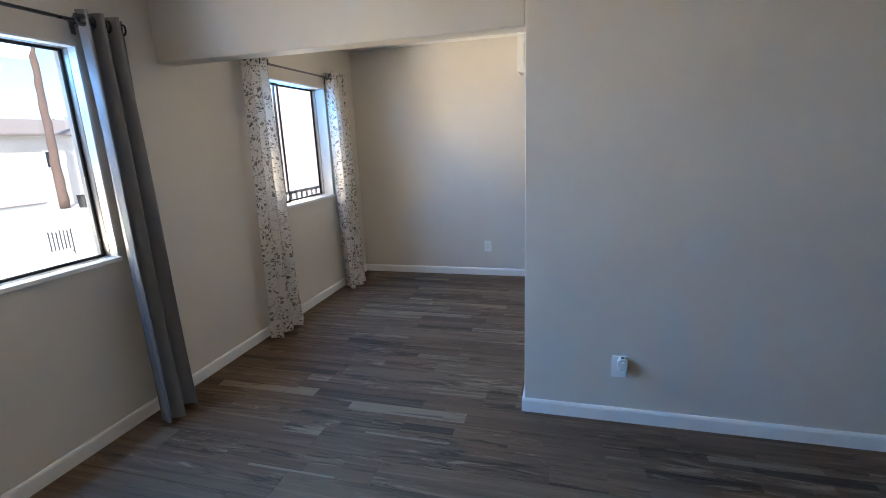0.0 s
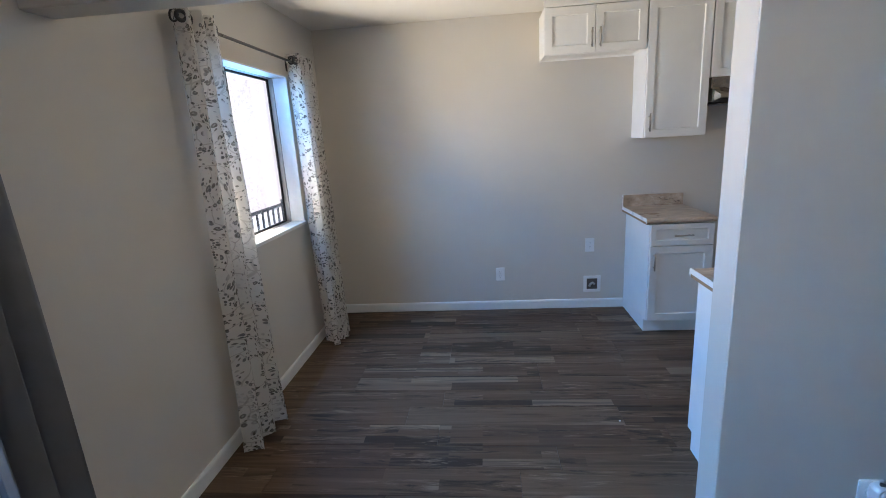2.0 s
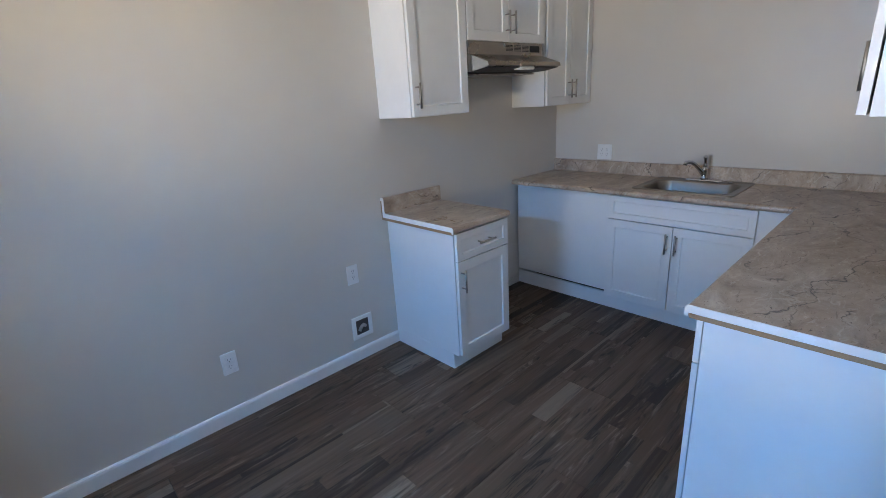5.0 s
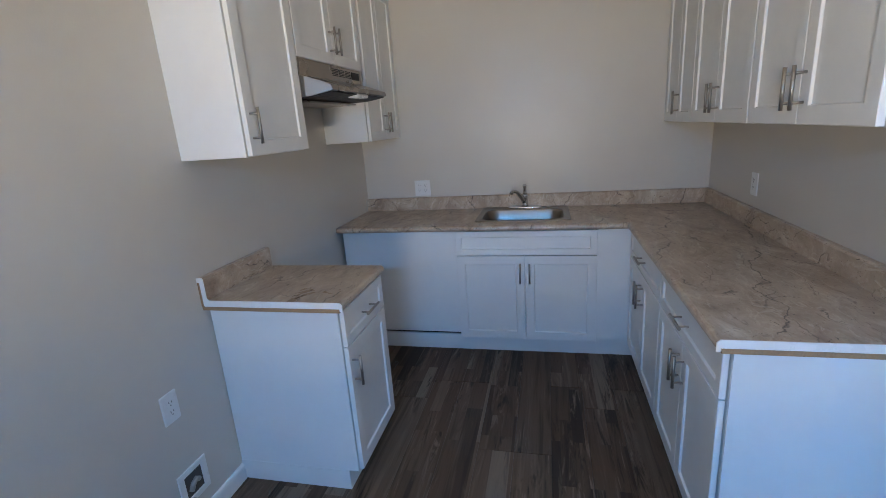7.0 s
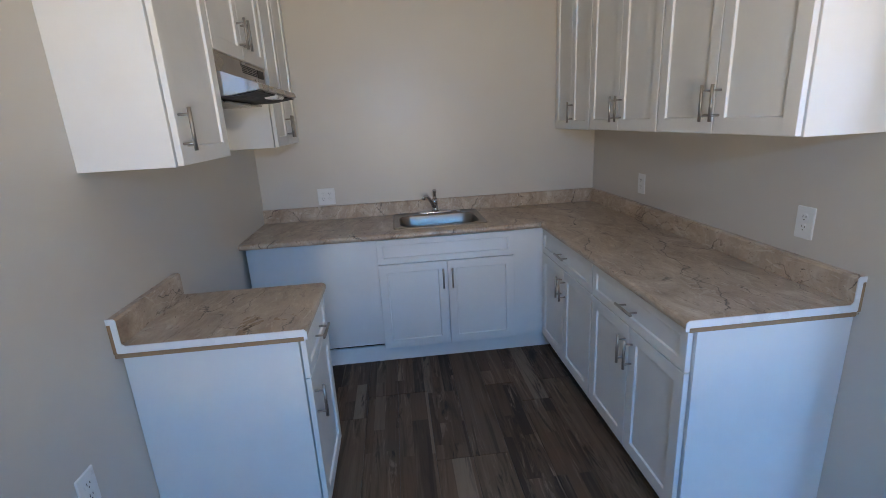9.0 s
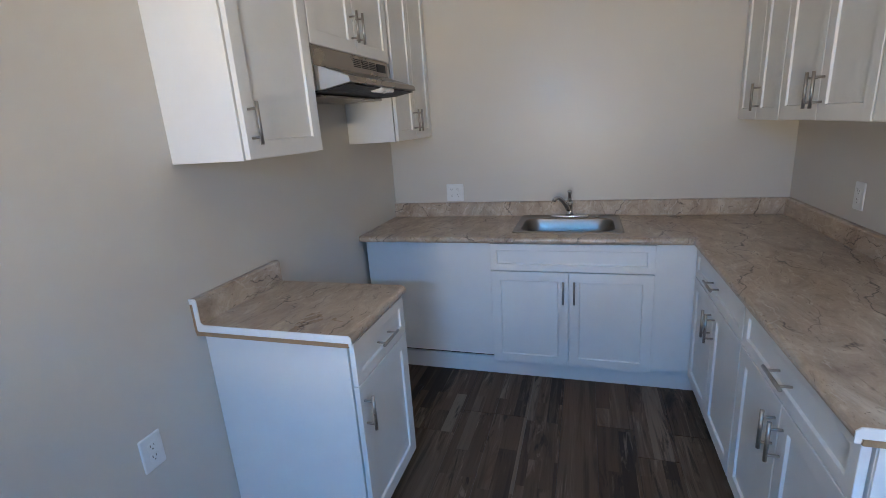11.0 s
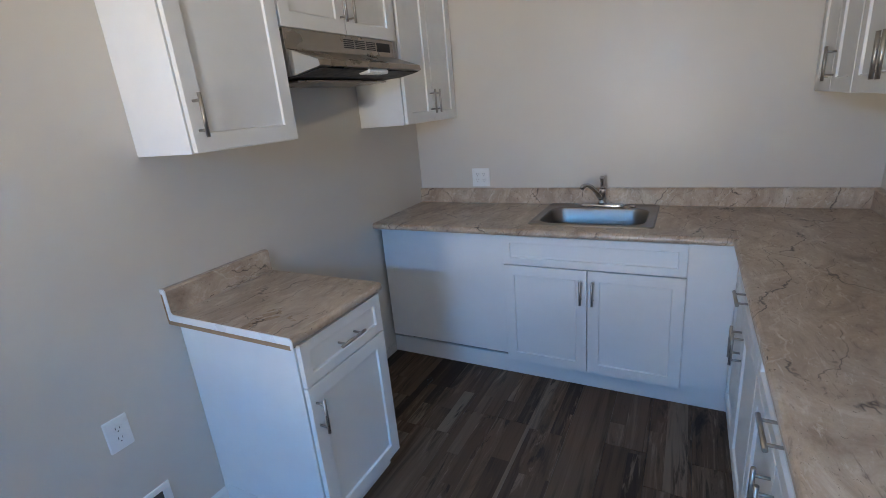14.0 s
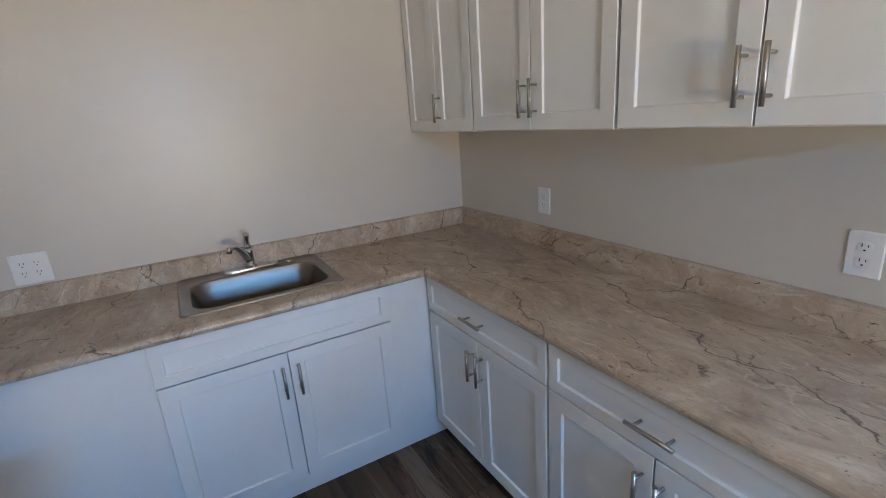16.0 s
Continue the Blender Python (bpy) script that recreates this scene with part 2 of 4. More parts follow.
def floral(w):
    """Off-white cloth with grey-green sprigs: blossoms and leaves along wandering twigs."""
    uv = w.coords((1, 1, 1), "UV")
    wobble = w.node("TexNoise", Scale=4.0, Detail=2.0)
    w.link(uv, wobble.inputs["Vector"])
    add = w.nt.nodes.new("ShaderNodeVectorMath")
    add.operation = "MULTIPLY_ADD"
    w.link(wobble.outputs["Color"], add.inputs[0])
    add.inputs[1].default_value = (0.16, 0.16, 0)
    w.link(uv, add.inputs[2])
    vor = w.nt.nodes.new("ShaderNodeTexVoronoi")
    vor.feature = "DISTANCE_TO_EDGE"
    vor.inputs["Scale"].default_value = 11.0
    w.link(add.outputs[0], vor.inputs["Vector"])
    twig = w.ramp(vor.outputs["Distance"], [(0.0, 1.0), (0.014, 1.0), (0.03, 0.0)])
    near = w.math("MULTIPLY", w.ramp(vor.outputs["Distance"], [(0.2, 1.0), (0.3, 0.0)]), w.ramp(w.noise(w.coords((1, 0.35, 1), "UV"), 6.5, 2), [(0.38, 0.2), (0.46, 1.0)]))
    gate = w.ramp(w.noise(uv, 9.0, 2), [(0.36, 0.0), (0.44, 1.0)])
    c = w.mix(w.math("MULTIPLY", w.math("MULTIPLY", twig, gate), 0.38), srgb(236, 232, 226), srgb(132, 122, 106))
    for scale, keep, amount, shape in ((36.0, 0.36, 0.9, [(0.0, 0.4), (0.1, 0.6), (0.22, 1.0), (0.33, 0.9), (0.42, 0.0)]), (64.0, 0.46, 0.9, [(0.0, 1.0), (0.3, 1.0), (0.42, 0.0)])):
        dots = w.nt.nodes.new("ShaderNodeTexVoronoi")
        dots.inputs["Scale"].default_value = scale
        w.link(add.outputs[0], dots.inputs["Vector"])
        pick = w.nt.nodes.new("ShaderNodeSeparateColor")
        w.link(dots.outputs["Color"], pick.inputs[0])
        blot = w.math("MULTIPLY", w.ramp(dots.outputs["Distance"], shape), w.math("GREATER_THAN", pick.outputs[0], keep))
        blot = w.math("MULTIPLY", blot, near)
        tint = w.ramp(pick.outputs[1], [(0.2, srgb(66, 62, 56)), (0.5, srgb(104, 97, 86)), (0.8, srgb(82, 82, 84))])
        c = w.mix(w.math("MULTIPLY", blot, amount), c, tint)
    return c


FLORAL = cloth("floral_cotton", (0.7, 0.68, 0.62), 0.5, floral, 0.2)
GREYCLOTH = cloth("grey_blackout_cloth", (0.2, 0.2, 0.215), 0.02, rough=0.45)

glass = Mat("window_glass", (1, 1, 1), 0.0)
glass.set("Transmission Weight", 1.0)
glass.set("IOR", 1.45)
GLASS = glass.m


# ---- mesh helpers ----
def box(bm, x0, x1, y0, y1, z0, z1, bevel=0.0, seg=1):
    vs = [bm.verts.new((x, y, z)) for x in (x0, x1) for y in (y0, y1) for z in (z0, z1)]
    fs = [bm.faces.new([vs[i] for i in q]) for q in ((0, 1, 3, 2), (4, 6, 7, 5), (0, 4, 5, 1), (2, 3, 7, 6), (0, 2, 6, 4), (1, 5, 7, 3))]
    if bevel:
        es = list({e for f in fs for e in f.edges})
        bmesh.ops.bevel(bm, geom=es, offset=bevel, segments=seg, affect="EDGES", profile=0.5)
    return bm


def one_box(*a, **k):
    return box(bmesh.new(), *a, **k)


def tube(bm, pts, r, n=10, radii=None, caps=True):
    """A round tube along a line of points."""
    pts = [Vector(p) for p in pts]
    rings = []
    side = None
    for i, p in enumerate(pts):
        d = (pts[min(i + 1, len(pts) - 1)] - pts[max(i - 1, 0)]).normalized()
        if side is None:
            side = d.orthogonal().normalized()
        side = (side - d * side.dot(d)).normalized()
        up = d.cross(side)
        rr = radii[i] if radii else r
        rings.append([bm.verts.new(p + rr * (math.cos(a) * side + math.sin(a) * up)) for a in (2 * math.pi * k / n for k in range(n))])
    for a, b in zip(rings, rings[1:]):
        for k in range(n):
            f = bm.faces.new((a[k], a[(k + 1) % n], b[(k + 1) % n], b[k]))
            f.smooth = True
    if caps:
        bm.faces.new(rings[0][::-1])
        bm.faces.new(rings[-1])
    return bm


def prism(bm, profile, axis, a, b):
    """A closed profile of 2D points extruded along an axis (0: the points are y, z; 1: x, z; 2: x, y)."""
    def at(p, s):
        q = list(p)
        q.insert(axis, s)
        return q
    lo = [bm.verts.new(at(p, a)) for p in profile]
    hi = [bm.verts.new(at(p, b)) for p in profile]
    n = len(profile)
    for i in range(n):
        bm.faces.new((lo[i], lo[(i + 1) % n], hi[(i + 1) % n], hi[i]))
    bm.faces.new(lo[::-1])
    bm.faces.new(hi)
    bmesh.ops.recalc_face_normals(bm, faces=bm.faces)
    return bm


def rounded(cx, cy, w, h, r, n=5):
    """Points of a rounded rectangle."""
    out = []
    for sx, sy, a0 in ((1, 1, 0), (-1, 1, 90), (-1, -1, 180), (1, -1, 270)):
        for k in range(n + 1):
            a = radians(a0 + 90 * k / n)
            out.append((cx + sx * (w / 2 - r) + r * math.cos(a), cy + sy * (h / 2 - r) + r * math.sin(a)))
    return out


def mesh_from(name, bm, material):
    me = bpy.data.meshes.new(name)
    bmesh.ops.recalc_face_normals(bm, faces=bm.faces)
    bm.to_mesh(me)
    bm.free()
    me.materials.append(material)
    return me


def part(name, bm, material, parent=None, label="", m=None):
    ob = new(name, mesh_from(name, bm, material))
    if parent is not None:
        ob.parent = parent
    if m is not None:
        ob.matrix_basis = m
    return tagged(ob, label)


def thing(name, m, label, category, group="", kind=""):
    e = new(name)
    e.empty_display_size = 0.1
    e.matrix_basis = m
    return tagged(e, label, category, group, kind)


def structure(name, bm, material, label="", category=""):
    return tagged(part(name, bm, material), label, category, "", "structure")


# ---- the rooms ----
WEST, EAST, NORTH, SOUTH, CEILING = -2.285, 2.25, 5.15, 2.642, 2.51
LIV_N, LIV_S, LIV_E, WALL_END, HEAD = 2.51, -2.6, 3.2, -0.12, 2.036
OUT = WEST - 0.16
W1 = (-0.42, 2.035, 0.962, 2.06)
W2 = (3.275, 4.505, 1.005, 2.075)

structure("lower_storey", one_box(OUT + 0.02, LIV_E + 0.13, LIV_S - 0.13, NORTH + 0.13, -2.85, -0.202), WALL, "plain painted storey under the flat", "wall")

bm = bmesh.new()
ys = [LIV_S - 0.15, W1[0], W1[1], W2[0], W2[1], NORTH + 0.15]
for i in range(5):
    if i == 1 or i == 3:
        w = W1 if i == 1 else W2
        box(bm, OUT, WEST, ys[i], ys[i + 1], -0.05, w[2])
        box(bm, OUT, WEST, ys[i], ys[i + 1], w[3], CEILING + 0.1)
    else:
        box(bm, OUT, WEST, ys[i], ys[i + 1], -0.05, CEILING + 0.1)
wall_west = structure("wall_west", bm, WALL, "greige painted wall with two window openings", "wall")
structure("wall_north", one_box(WEST, EAST + 0.15, NORTH, NORTH + 0.15, -0.05, CEILING + 0.1), WALL, "greige painted plaster wall behind the cabinets", "wall")
structure("wall_east", one_box(EAST, EAST + 0.15, SOUTH, NORTH, -0.05, CEILING + 0.1), WALL, "greige painted wall behind the sink counter", "wall")
structure("wall_partition", one_box(WALL_END, LIV_E, LIV_N, SOUTH, -0.05, CEILING + 0.1, bevel=0.004), WALL, "greige partition wall between living room and kitchen", "wall")
structure("header_beam", one_box(WEST - 0.02, WALL_END, LIV_N, SOUTH - 0.004, HEAD, CEILING + 0.1, bevel=0.004), WALL, "greige header over the opening to the dining area", "beam")
structure("wall_living_east", one_box(LIV_E, LIV_E + 0.15, LIV_S, SOUTH, -0.05, CEILING + 0.1), WALL, "plain greige living room wall", "wall")
structure("wall_living_south", one_box(WEST, LIV_E + 0.15, LIV_S - 0.15, LIV_S, -0.05, CEILING + 0.1), WALL, "plain greige living room wall", "wall")
structure("ceiling", one_box(OUT, LIV_E + 0.15, LIV_S - 0.15, NORTH + 0.15, CEILING, CEILING + 0.12), CEIL, "off-white painted flat ceiling", "ceiling")
floor = structure("floor", one_box(OUT, LIV_E + 0.15, LIV_S - 0.15, NORTH + 0.15, -0.2, -0.008), DARK, "grey-brown wood-look plank floor", "floor")


# baseboards: a flat board with an eased top
def baseboard(a, b, normal):
    """A board on the wall line a-b; normal points into the room."""
    a, b, n = Vector((*a, 0)), Vector((*b, 0)), Vector((*normal, 0))
    prof = [(0, 0), (0.014, 0), (0.014, 0.065), (0.011, 0.075), (0.006, 0.081), (0, 0.081)]
    bm = bmesh.new()
    lo = [bm.verts.new(a + n * u + Vector((0, 0, v))) for u, v in prof]
    hi = [bm.verts.new(b + n * u + Vector((0, 0, v))) for u, v in prof]
    k = len(prof)
    for i in range(k):
        bm.faces.new((lo[i], lo[(i + 1) % k], hi[(i + 1) % k], hi[i]))
    bm.faces.new(lo[::-1])
    bm.faces.new(hi)
    return structure("baseboard", bm, TRIM, "white painted wooden baseboard", "baseboard")


baseboard((WEST, LIV_S), (WEST, NORTH), (1, 0))
baseboard((WEST + 0.014, NORTH), (0.32, NORTH), (0, -1))
baseboard((WALL_END - 0.014, LIV_N), (LIV_E, LIV_N), (0, -1))
baseboard((WALL_END, LIV_N), (WALL_END, SOUTH), (-1, 0))
baseboard((WALL_END - 0.014, SOUTH), (0.088, SOUTH), (0, 1))


# ---- windows ----
def window(name, w, label, deep=0.1):
    y0, y1, z0, z1 = w
    win = tagged(new(name), label, "window", "", "structure")
    t = 0.012
    xa, xb = WEST - deep, WEST + 0.003
    for nm, bx in (("reveal_side", (xa, xb, y0, y0 + t, z0 + t, z1 - t)), ("reveal_side", (xa, xb, y1 - t, y1, z0 + t, z1 - t)), ("reveal_head", (xa, xb, y0, y1, z1 - t, z1))):
        part(nm, one_box(*bx, bevel=0.002), TRIM, win)
    part("window_sill", one_box(xa, WEST + 0.018, y0, y1, z0 - 0.012, z0 + t, bevel=0.004, seg=2), TRIM, win, "white painted sill")
    # outer frame, two sashes and their panes
    fa, fb = WEST - deep - 0.055, WEST - deep
    f = 0.014
    bm = bmesh.new()
    box(bm, fa, fb, y0, y0 + f, z0, z1, bevel=0.002)
    box(bm, fa, fb, y1 - f, y1, z0, z1, bevel=0.002)
    box(bm, fa, fb, y0 + f, y1 - f, z0, z0 + f, bevel=0.002)
    box(bm, fa, fb, y0 + f, y1 - f, z1 - f, z1, bevel=0.002)
    part("window_frame", bm, ALU, win, "weathered grey aluminium frame")
    mid = (y0 + y1) / 2 - 0.03
    for k, (a, b, xo) in enumerate(((y0 + f, mid + 0.02, 0.03), (mid - 0.02, y1 - f, 0.006))):
        s = 0.014
        bm = bmesh.new()
        x0, x1 = fa + xo, fa + xo + 0.016
        za, zb = z0 + f, z1 - f
        box(bm, x0, x1, a, a + s, za, zb, bevel=0.002)
        box(bm, x0, x1, b - s, b, za, zb, bevel=0.002)
        box(bm, x0, x1, a + s, b - s, za, za + s, bevel=0.002)
        box(bm, x0, x1, a + s, b - s, zb - s, zb, bevel=0.002)
        sash = part("sash", bm, BRONZE, win, "sliding dark aluminium sash")
        pane = part("pane", one_box(x0 + 0.008, x0 + 0.012, a + s, b - s, za + s, zb - s), GLASS, sash, "clear glass pane")
        pane.visible_shadow = False
    return win


window("window_1", W1, "sliding window in a white reveal beside grey curtain", 0.05)
window("window_2", W2, "sliding window in a white reveal between floral curtains")


# ---- curtains ----
def curtain(name, y0, y1, top, bottom, folds, material, label, x=WEST + 0.075, depth=0.035, seed=1, spread=1.0, lean=0.0, flare=1.0, out=0.0):
    """A pleated panel on a rod, with eyelets; its foot spreads by the given factor."""
    rnd = random.Random(seed)
    cur = thing(name, pose(x, (y0 + y1) / 2, 0), label, "curtain")
    nu, nv = folds * 14, 44
    bm = bmesh.new()
    uvl = bm.loops.layers.uv.new("UVMap")
    half = (y1 - y0) / 2
    ph = [rnd.uniform(-0.4, 0.4) for _ in range(folds + 2)]
    amp = [rnd.uniform(0.7, 1.25) for _ in range(folds + 2)]
    cloth_w = folds * 0.34
    grid = []
    for j in range(nv + 1):
        v = j / nv
        z = bottom + (top - bottom) * v
        row = []
        for i in range(nu + 1):
            u = i / nu
            k = u * folds
            a = amp[int(k)] * (1 - k % 1) + amp[min(int(k) + 1, folds)] * (k % 1)
            loose = 1 - v
            q = ph[int(k)] * (1 - k % 1) + ph[min(int(k) + 1, folds)] * (k % 1)
            wave = math.sin(2 * math.pi * k + q * loose * 2.2)
            sharp = wave * (1.0 - 0.25 * loose * wave * wave)
            d = depth * (1 + (flare - 1) * loose) * (1 + 0.35 * loose * (a - 1) * 2) * sharp + out * loose
            wide = half * (1 + (spread - 1) * loose ** 1.3)
            yy = (2 * u - 1) * wide + 0.012 * loose * math.sin(4 * math.pi * k + q * 3) + lean * loose
            zz = z + (0.012 * math.sin(2 * math.pi * k * 0.5 + seed) * (1 - v) ** 8)
            row.append(bm.verts.new((d + 0.006 * loose * math.sin(9 * v + k), yy, zz)))
        grid.append(row)
    for j in range(nv):
        for i in range(nu):
            f = bm.faces.new((grid[j][i], grid[j][i + 1], grid[j + 1][i + 1], grid[j + 1][i]))
            f.smooth = True
            for lp, (ii, jj) in zip(f.loops, ((i, j), (i + 1, j), (i + 1, j + 1), (i, j + 1))):
                lp[uvl].uv = (ii / nu * cloth_w + seed * 3.3, bottom + (top - bottom) * jj / nv)
    me = bpy.data.meshes.new("panel")
    bm.to_mesh(me)
    bm.free()
    me.materials.append(material)
    panel = new("panel", me)
    panel.parent = cur
    # eyelets where the cloth crosses the rod
    for k in range(folds * 2 + 1):
        u = k / (folds * 2)
        bm = bmesh.new()
        ring = [(0.026 * math.cos(2 * math.pi * a / 14), 0.0, 0.026 * math.sin(2 * math.pi * a / 14)) for a in range(15)]
        tube(bm, ring, 0.005, 6, caps=False)
        part("eyelet", bm, BLACKMETAL, cur, "", pose(0, (2 * u - 1) * half, top - 0.045, 0, 0, 18 if k % 2 else -18))
    # the leading edge turns towards the room and shows its eyelet
    bm = bmesh.new()
    face = [(0.02 * math.cos(2 * math.pi * a / 16), 0.0, 0.02 * math.sin(2 * math.pi * a / 16)) for a in range(17)]
    tube(bm, face, 0.009, 8, caps=False)
    part("eyelet", bm, BLACKMETAL, cur, "dark metal eyelet", pose(0.03, -half + 0.004, top - 0.05, 0, 0, 55))
    return cur


def rod(y0, y1, z, x=WEST + 0.075, label="pewter metal curtain rod with round end caps", caps=(True, True)):
    r = thing("curtain_rod", pose(x, (y0 + y1) / 2, z), label, "curtain rod")
    h = (y1 - y0) / 2
    part("pole", tube(bmesh.new(), [(0, -h, 0), (0, h, 0)], 0.0085, 12), ROD, r)
    for s, on in ((-1, caps[0]), (1, caps[1])):
        if not on:
            continue
        prof = [(0, 0.009), (0.004, 0.02), (0.018, 0.027), (0.034, 0.027), (0.046, 0.02), (0.05, 0.004)]
        part("finial", tube(bmesh.new(), [(0, s * (h + d), 0) for d, _ in prof], 0, 16, [q for _, q in prof]), BLACKMETAL, r, "dark round finial")
    for yb in (-h + 0.05, h - 0.05):
        bm = bmesh.new()
        box(bm, -0.074, -0.068, yb - 0.012, yb + 0.012, -0.05, 0.02, bevel=0.001)
        box(bm, -0.07, 0.0, yb - 0.005, yb + 0.005, -0.016, -0.01, bevel=0.001)
        box(bm, -0.012, 0.012, yb - 0.005, yb + 0.005, -0.014, -0.009)
        part("bracket", bm, ROD, r)
    return r


curtain("grey_curtain", 2.0, 2.25, 2.205, 0.02, 3, GREYCLOTH, "grey blackout eyelet curtain hanging in deep pleats", seed=2, spread=1.12, depth=0.052, lean=-0.055, flare=1.5, out=0.1)
rod(0.2, 2.08, 2.155, caps=(True, False))
curtain("floral_curtain", 3.175, 3.48, 2.215, 0.02, 3, FLORAL, "off-white cotton curtain with grey-green floral sprigs", seed=3, spread=1.32, depth=0.06, lean=-0.03, flare=1.55, out=0.045)
curtain("floral_curtain", 4.45, 4.76, 2.215, 0.02, 4, FLORAL, "off-white cotton curtain with grey-green floral sprigs, by the corner", seed=5, spread=1.0, depth=0.06, lean=-0.05, flare=1.65, out=0.065)
rod(3.245, 4.575, 2.16)


# ---- kitchen cabinets ----
def pull(parent, m, length=0.134):
    """A bar pull along local x, standing out towards -y."""
    bm = bmesh.new()
    h = length / 2
    tube(bm, [(-h, -0.036, 0), (h, -0.036, 0)], 0.0062, 12)
    for s in (-1, 1):
        tube(bm, [(s * (h - 0.022), -0.036, 0), (s * (h - 0.022), 0.001, 0)], 0.0045, 8)
    return part("handle", bm, NICKEL, parent, "brushed nickel bar handle", m)


def shaker(name, parent, x0, x1, z0, z1, y=0.0, rail=0.057, label=""):
    """A framed front with a recessed flat panel; its face is at y, towards -y."""
    bm = bmesh.new()
    t = 0.019
    loops = [(0.0, t), (0.0, 0.0015), (0.0015, 0.0), (rail - 0.0025, 0.0), (rail - 0.0008, 0.0008), (rail + 0.002, 0.0085), (rail + 0.0035, 0.0092)]
    rings = []
    for d, yy in loops:
        rings.append([bm.verts.new((x, y + yy, z)) for x, z in ((x0 + d, z0 + d), (x1 - d, z0 + d), (x1 - d, z1 - d), (x0 + d, z1 - d))])
    for a, b in zip(rings, rings[1:]):
        for k in range(4):
            bm.faces.new((a[k], a[(k + 1) % 4], b[(k + 1) % 4], b[k]))
    bm.faces.new(rings[-1])
    bm.faces.new(rings[0][::-1])
    return part(name, bm, CAB, parent, label)


def carcass(parent, w, d, z0, z1, recess=False):
    bm = one_box(0.001, w - 0.001, 0.025, d, z0, z1, bevel=0.0012)
    if recess:
        low = [f for f in bm.faces if f.normal.z < -0.9 or all(v.co.z < z0 + 0.0005 for v in f.verts)]
        big = max(low, key=lambda f: f.calc_area())
        bmesh.ops.inset_region(bm, faces=[big], thickness=0.016, depth=0.0)
        for v in big.verts:
            v.co.z += 0.014
    return part("body", bm, CAB, parent)


def base_unit(m, w, doors, label, depth=0.58, false_front=False, group="base cabinets"):
    """A floor unit: local x along its front, front face at y = 0, back towards +y."""
    c = thing("base_cabinet", m, label, "cabinet", group)
    carcass(c, w, depth, 0.1, 0.72 if false_front else 0.858)
    part("toe_kick", one_box(0.016, w - 0.016, 0.07, 0.085, 0.0, 0.1), CAB, c)
    for xs in (0.0, w - 0.016):
        part("side_foot", one_box(xs, xs + 0.016, 0.07, depth, 0.0, 0.1), CAB, c)
    g = 0.005
    fr = shaker("drawer_front", c, g, w - g, 0.706, 0.867, rail=0.04)
    if not false_front:
        pull(fr, pose(w / 2, 0, 0.786))
    dw = w / doors
    for k in range(doors):
        dr = shaker("door", c, k * dw + g * (1 if k == 0 else 0.5), (k + 1) * dw - g * (1 if k == doors - 1 else 0.5), 0.112, 0.700)
        hx = (dw - 0.03) if (doors == 2 and k == 0) else (k * dw + 0.03)
        pull(dr, pose(hx, 0, 0.59, 0, 90, 0))
    return c


def wall_unit(m, w, z0, z1, doors, label, depth=0.32, group="wall cabinets", handle_z=0.115, blind=False):
    c = thing("wall_cabinet", m, label, "cabinet", group)
    carcass(c, w, depth, z0, z1, recess=True)
    g = 0.005
    dw = w / doors
    for k in range(doors):
        dr = shaker("door", c, k * dw + g * (1 if k == 0 else 0.5), (k + 1) * dw - g * (1 if k == doors - 1 else 0.5), z0 + 0.004, z1 - 0.004)
        if blind and k == 0:
            continue
        if blind:
            hx = k * dw + 0.03
        elif doors == 2:
            hx = dw - 0.03 if k == 0 else dw + 0.03
        else:
            hx = 0.03
        pull(dr, pose(hx, 0, z0 + handle_z, 0, 90, 0))
    part("top_trim", one_box(0.0, w, -0.006, 0.022, z1, CEILING - 0.003, bevel=0.003), CAB, c)
    return c


TOP = 2.458
wall_unit(pose(-0.405, 4.83, 0), 0.745, 2.128, TOP, 2, "short white shaker wall cabinet over the fridge space", handle_z=0.1)
wall_unit(pose(0.342, 4.83, 0), 0.454, 1.485, TOP, 1, "tall white shaker wall cabinet with one door")
wall_unit(pose(0.798, 4.83, 0), 0.79, 1.895, TOP, 2, "short white shaker wall cabinet above the range hood")
wall_unit(pose(1.626, 4.83, 0), 0.621, 1.478, TOP, 2, "tall white shaker wall cabinet in the corner")
wall_unit(pose(EAST - 0.003, 2.953, 0, 0, 0, 180), 0.615, 1.472, TOP, 2, "white shaker corner wall cabinet with a blind door", blind=True)
wall_unit(pose(1.63, 2.953, 0, 0, 0, 180), 0.757, 1.476, TOP, 2, "tall white shaker wall cabinet with two doors")
wall_unit(pose(0.871, 2.953, 0, 0, 0, 180), 0.773, 1.478, TOP, 2, "tall white shaker wall cabinet at the end of the row")

base_unit(pose(0.322, 4.532, 0), 0.456, 1, "narrow white shaker base cabinet with drawer and door", depth=0.615)
base_unit(pose(1.643, 4.331, 0, 0, 0, -90), 0.905, 2, "white shaker sink base cabinet with a false drawer front", depth=0.6, false_front=True)
base_unit(pose(1.655, 3.236, 0, 0, 0, 180), 0.789, 2, "white shaker base cabinet with drawer and two doors", depth=0.592)
base_unit(pose(0.865, 3.236, 0, 0, 0, 180), 0.768, 2, "white shaker base cabinet at the end of the counter", depth=0.592)
tagged(part("end_panel", prism(bmesh.new(), [(SOUTH + 0.002, 0), (3.166, 0), (3.166, 0.1), (3.2105, 0.1), (3.2105, 0.874), (SOUTH + 0.002, 0.874)], 0, 0.0905, 0.0965), CAB), "plain white cabinet end panel", "panel")
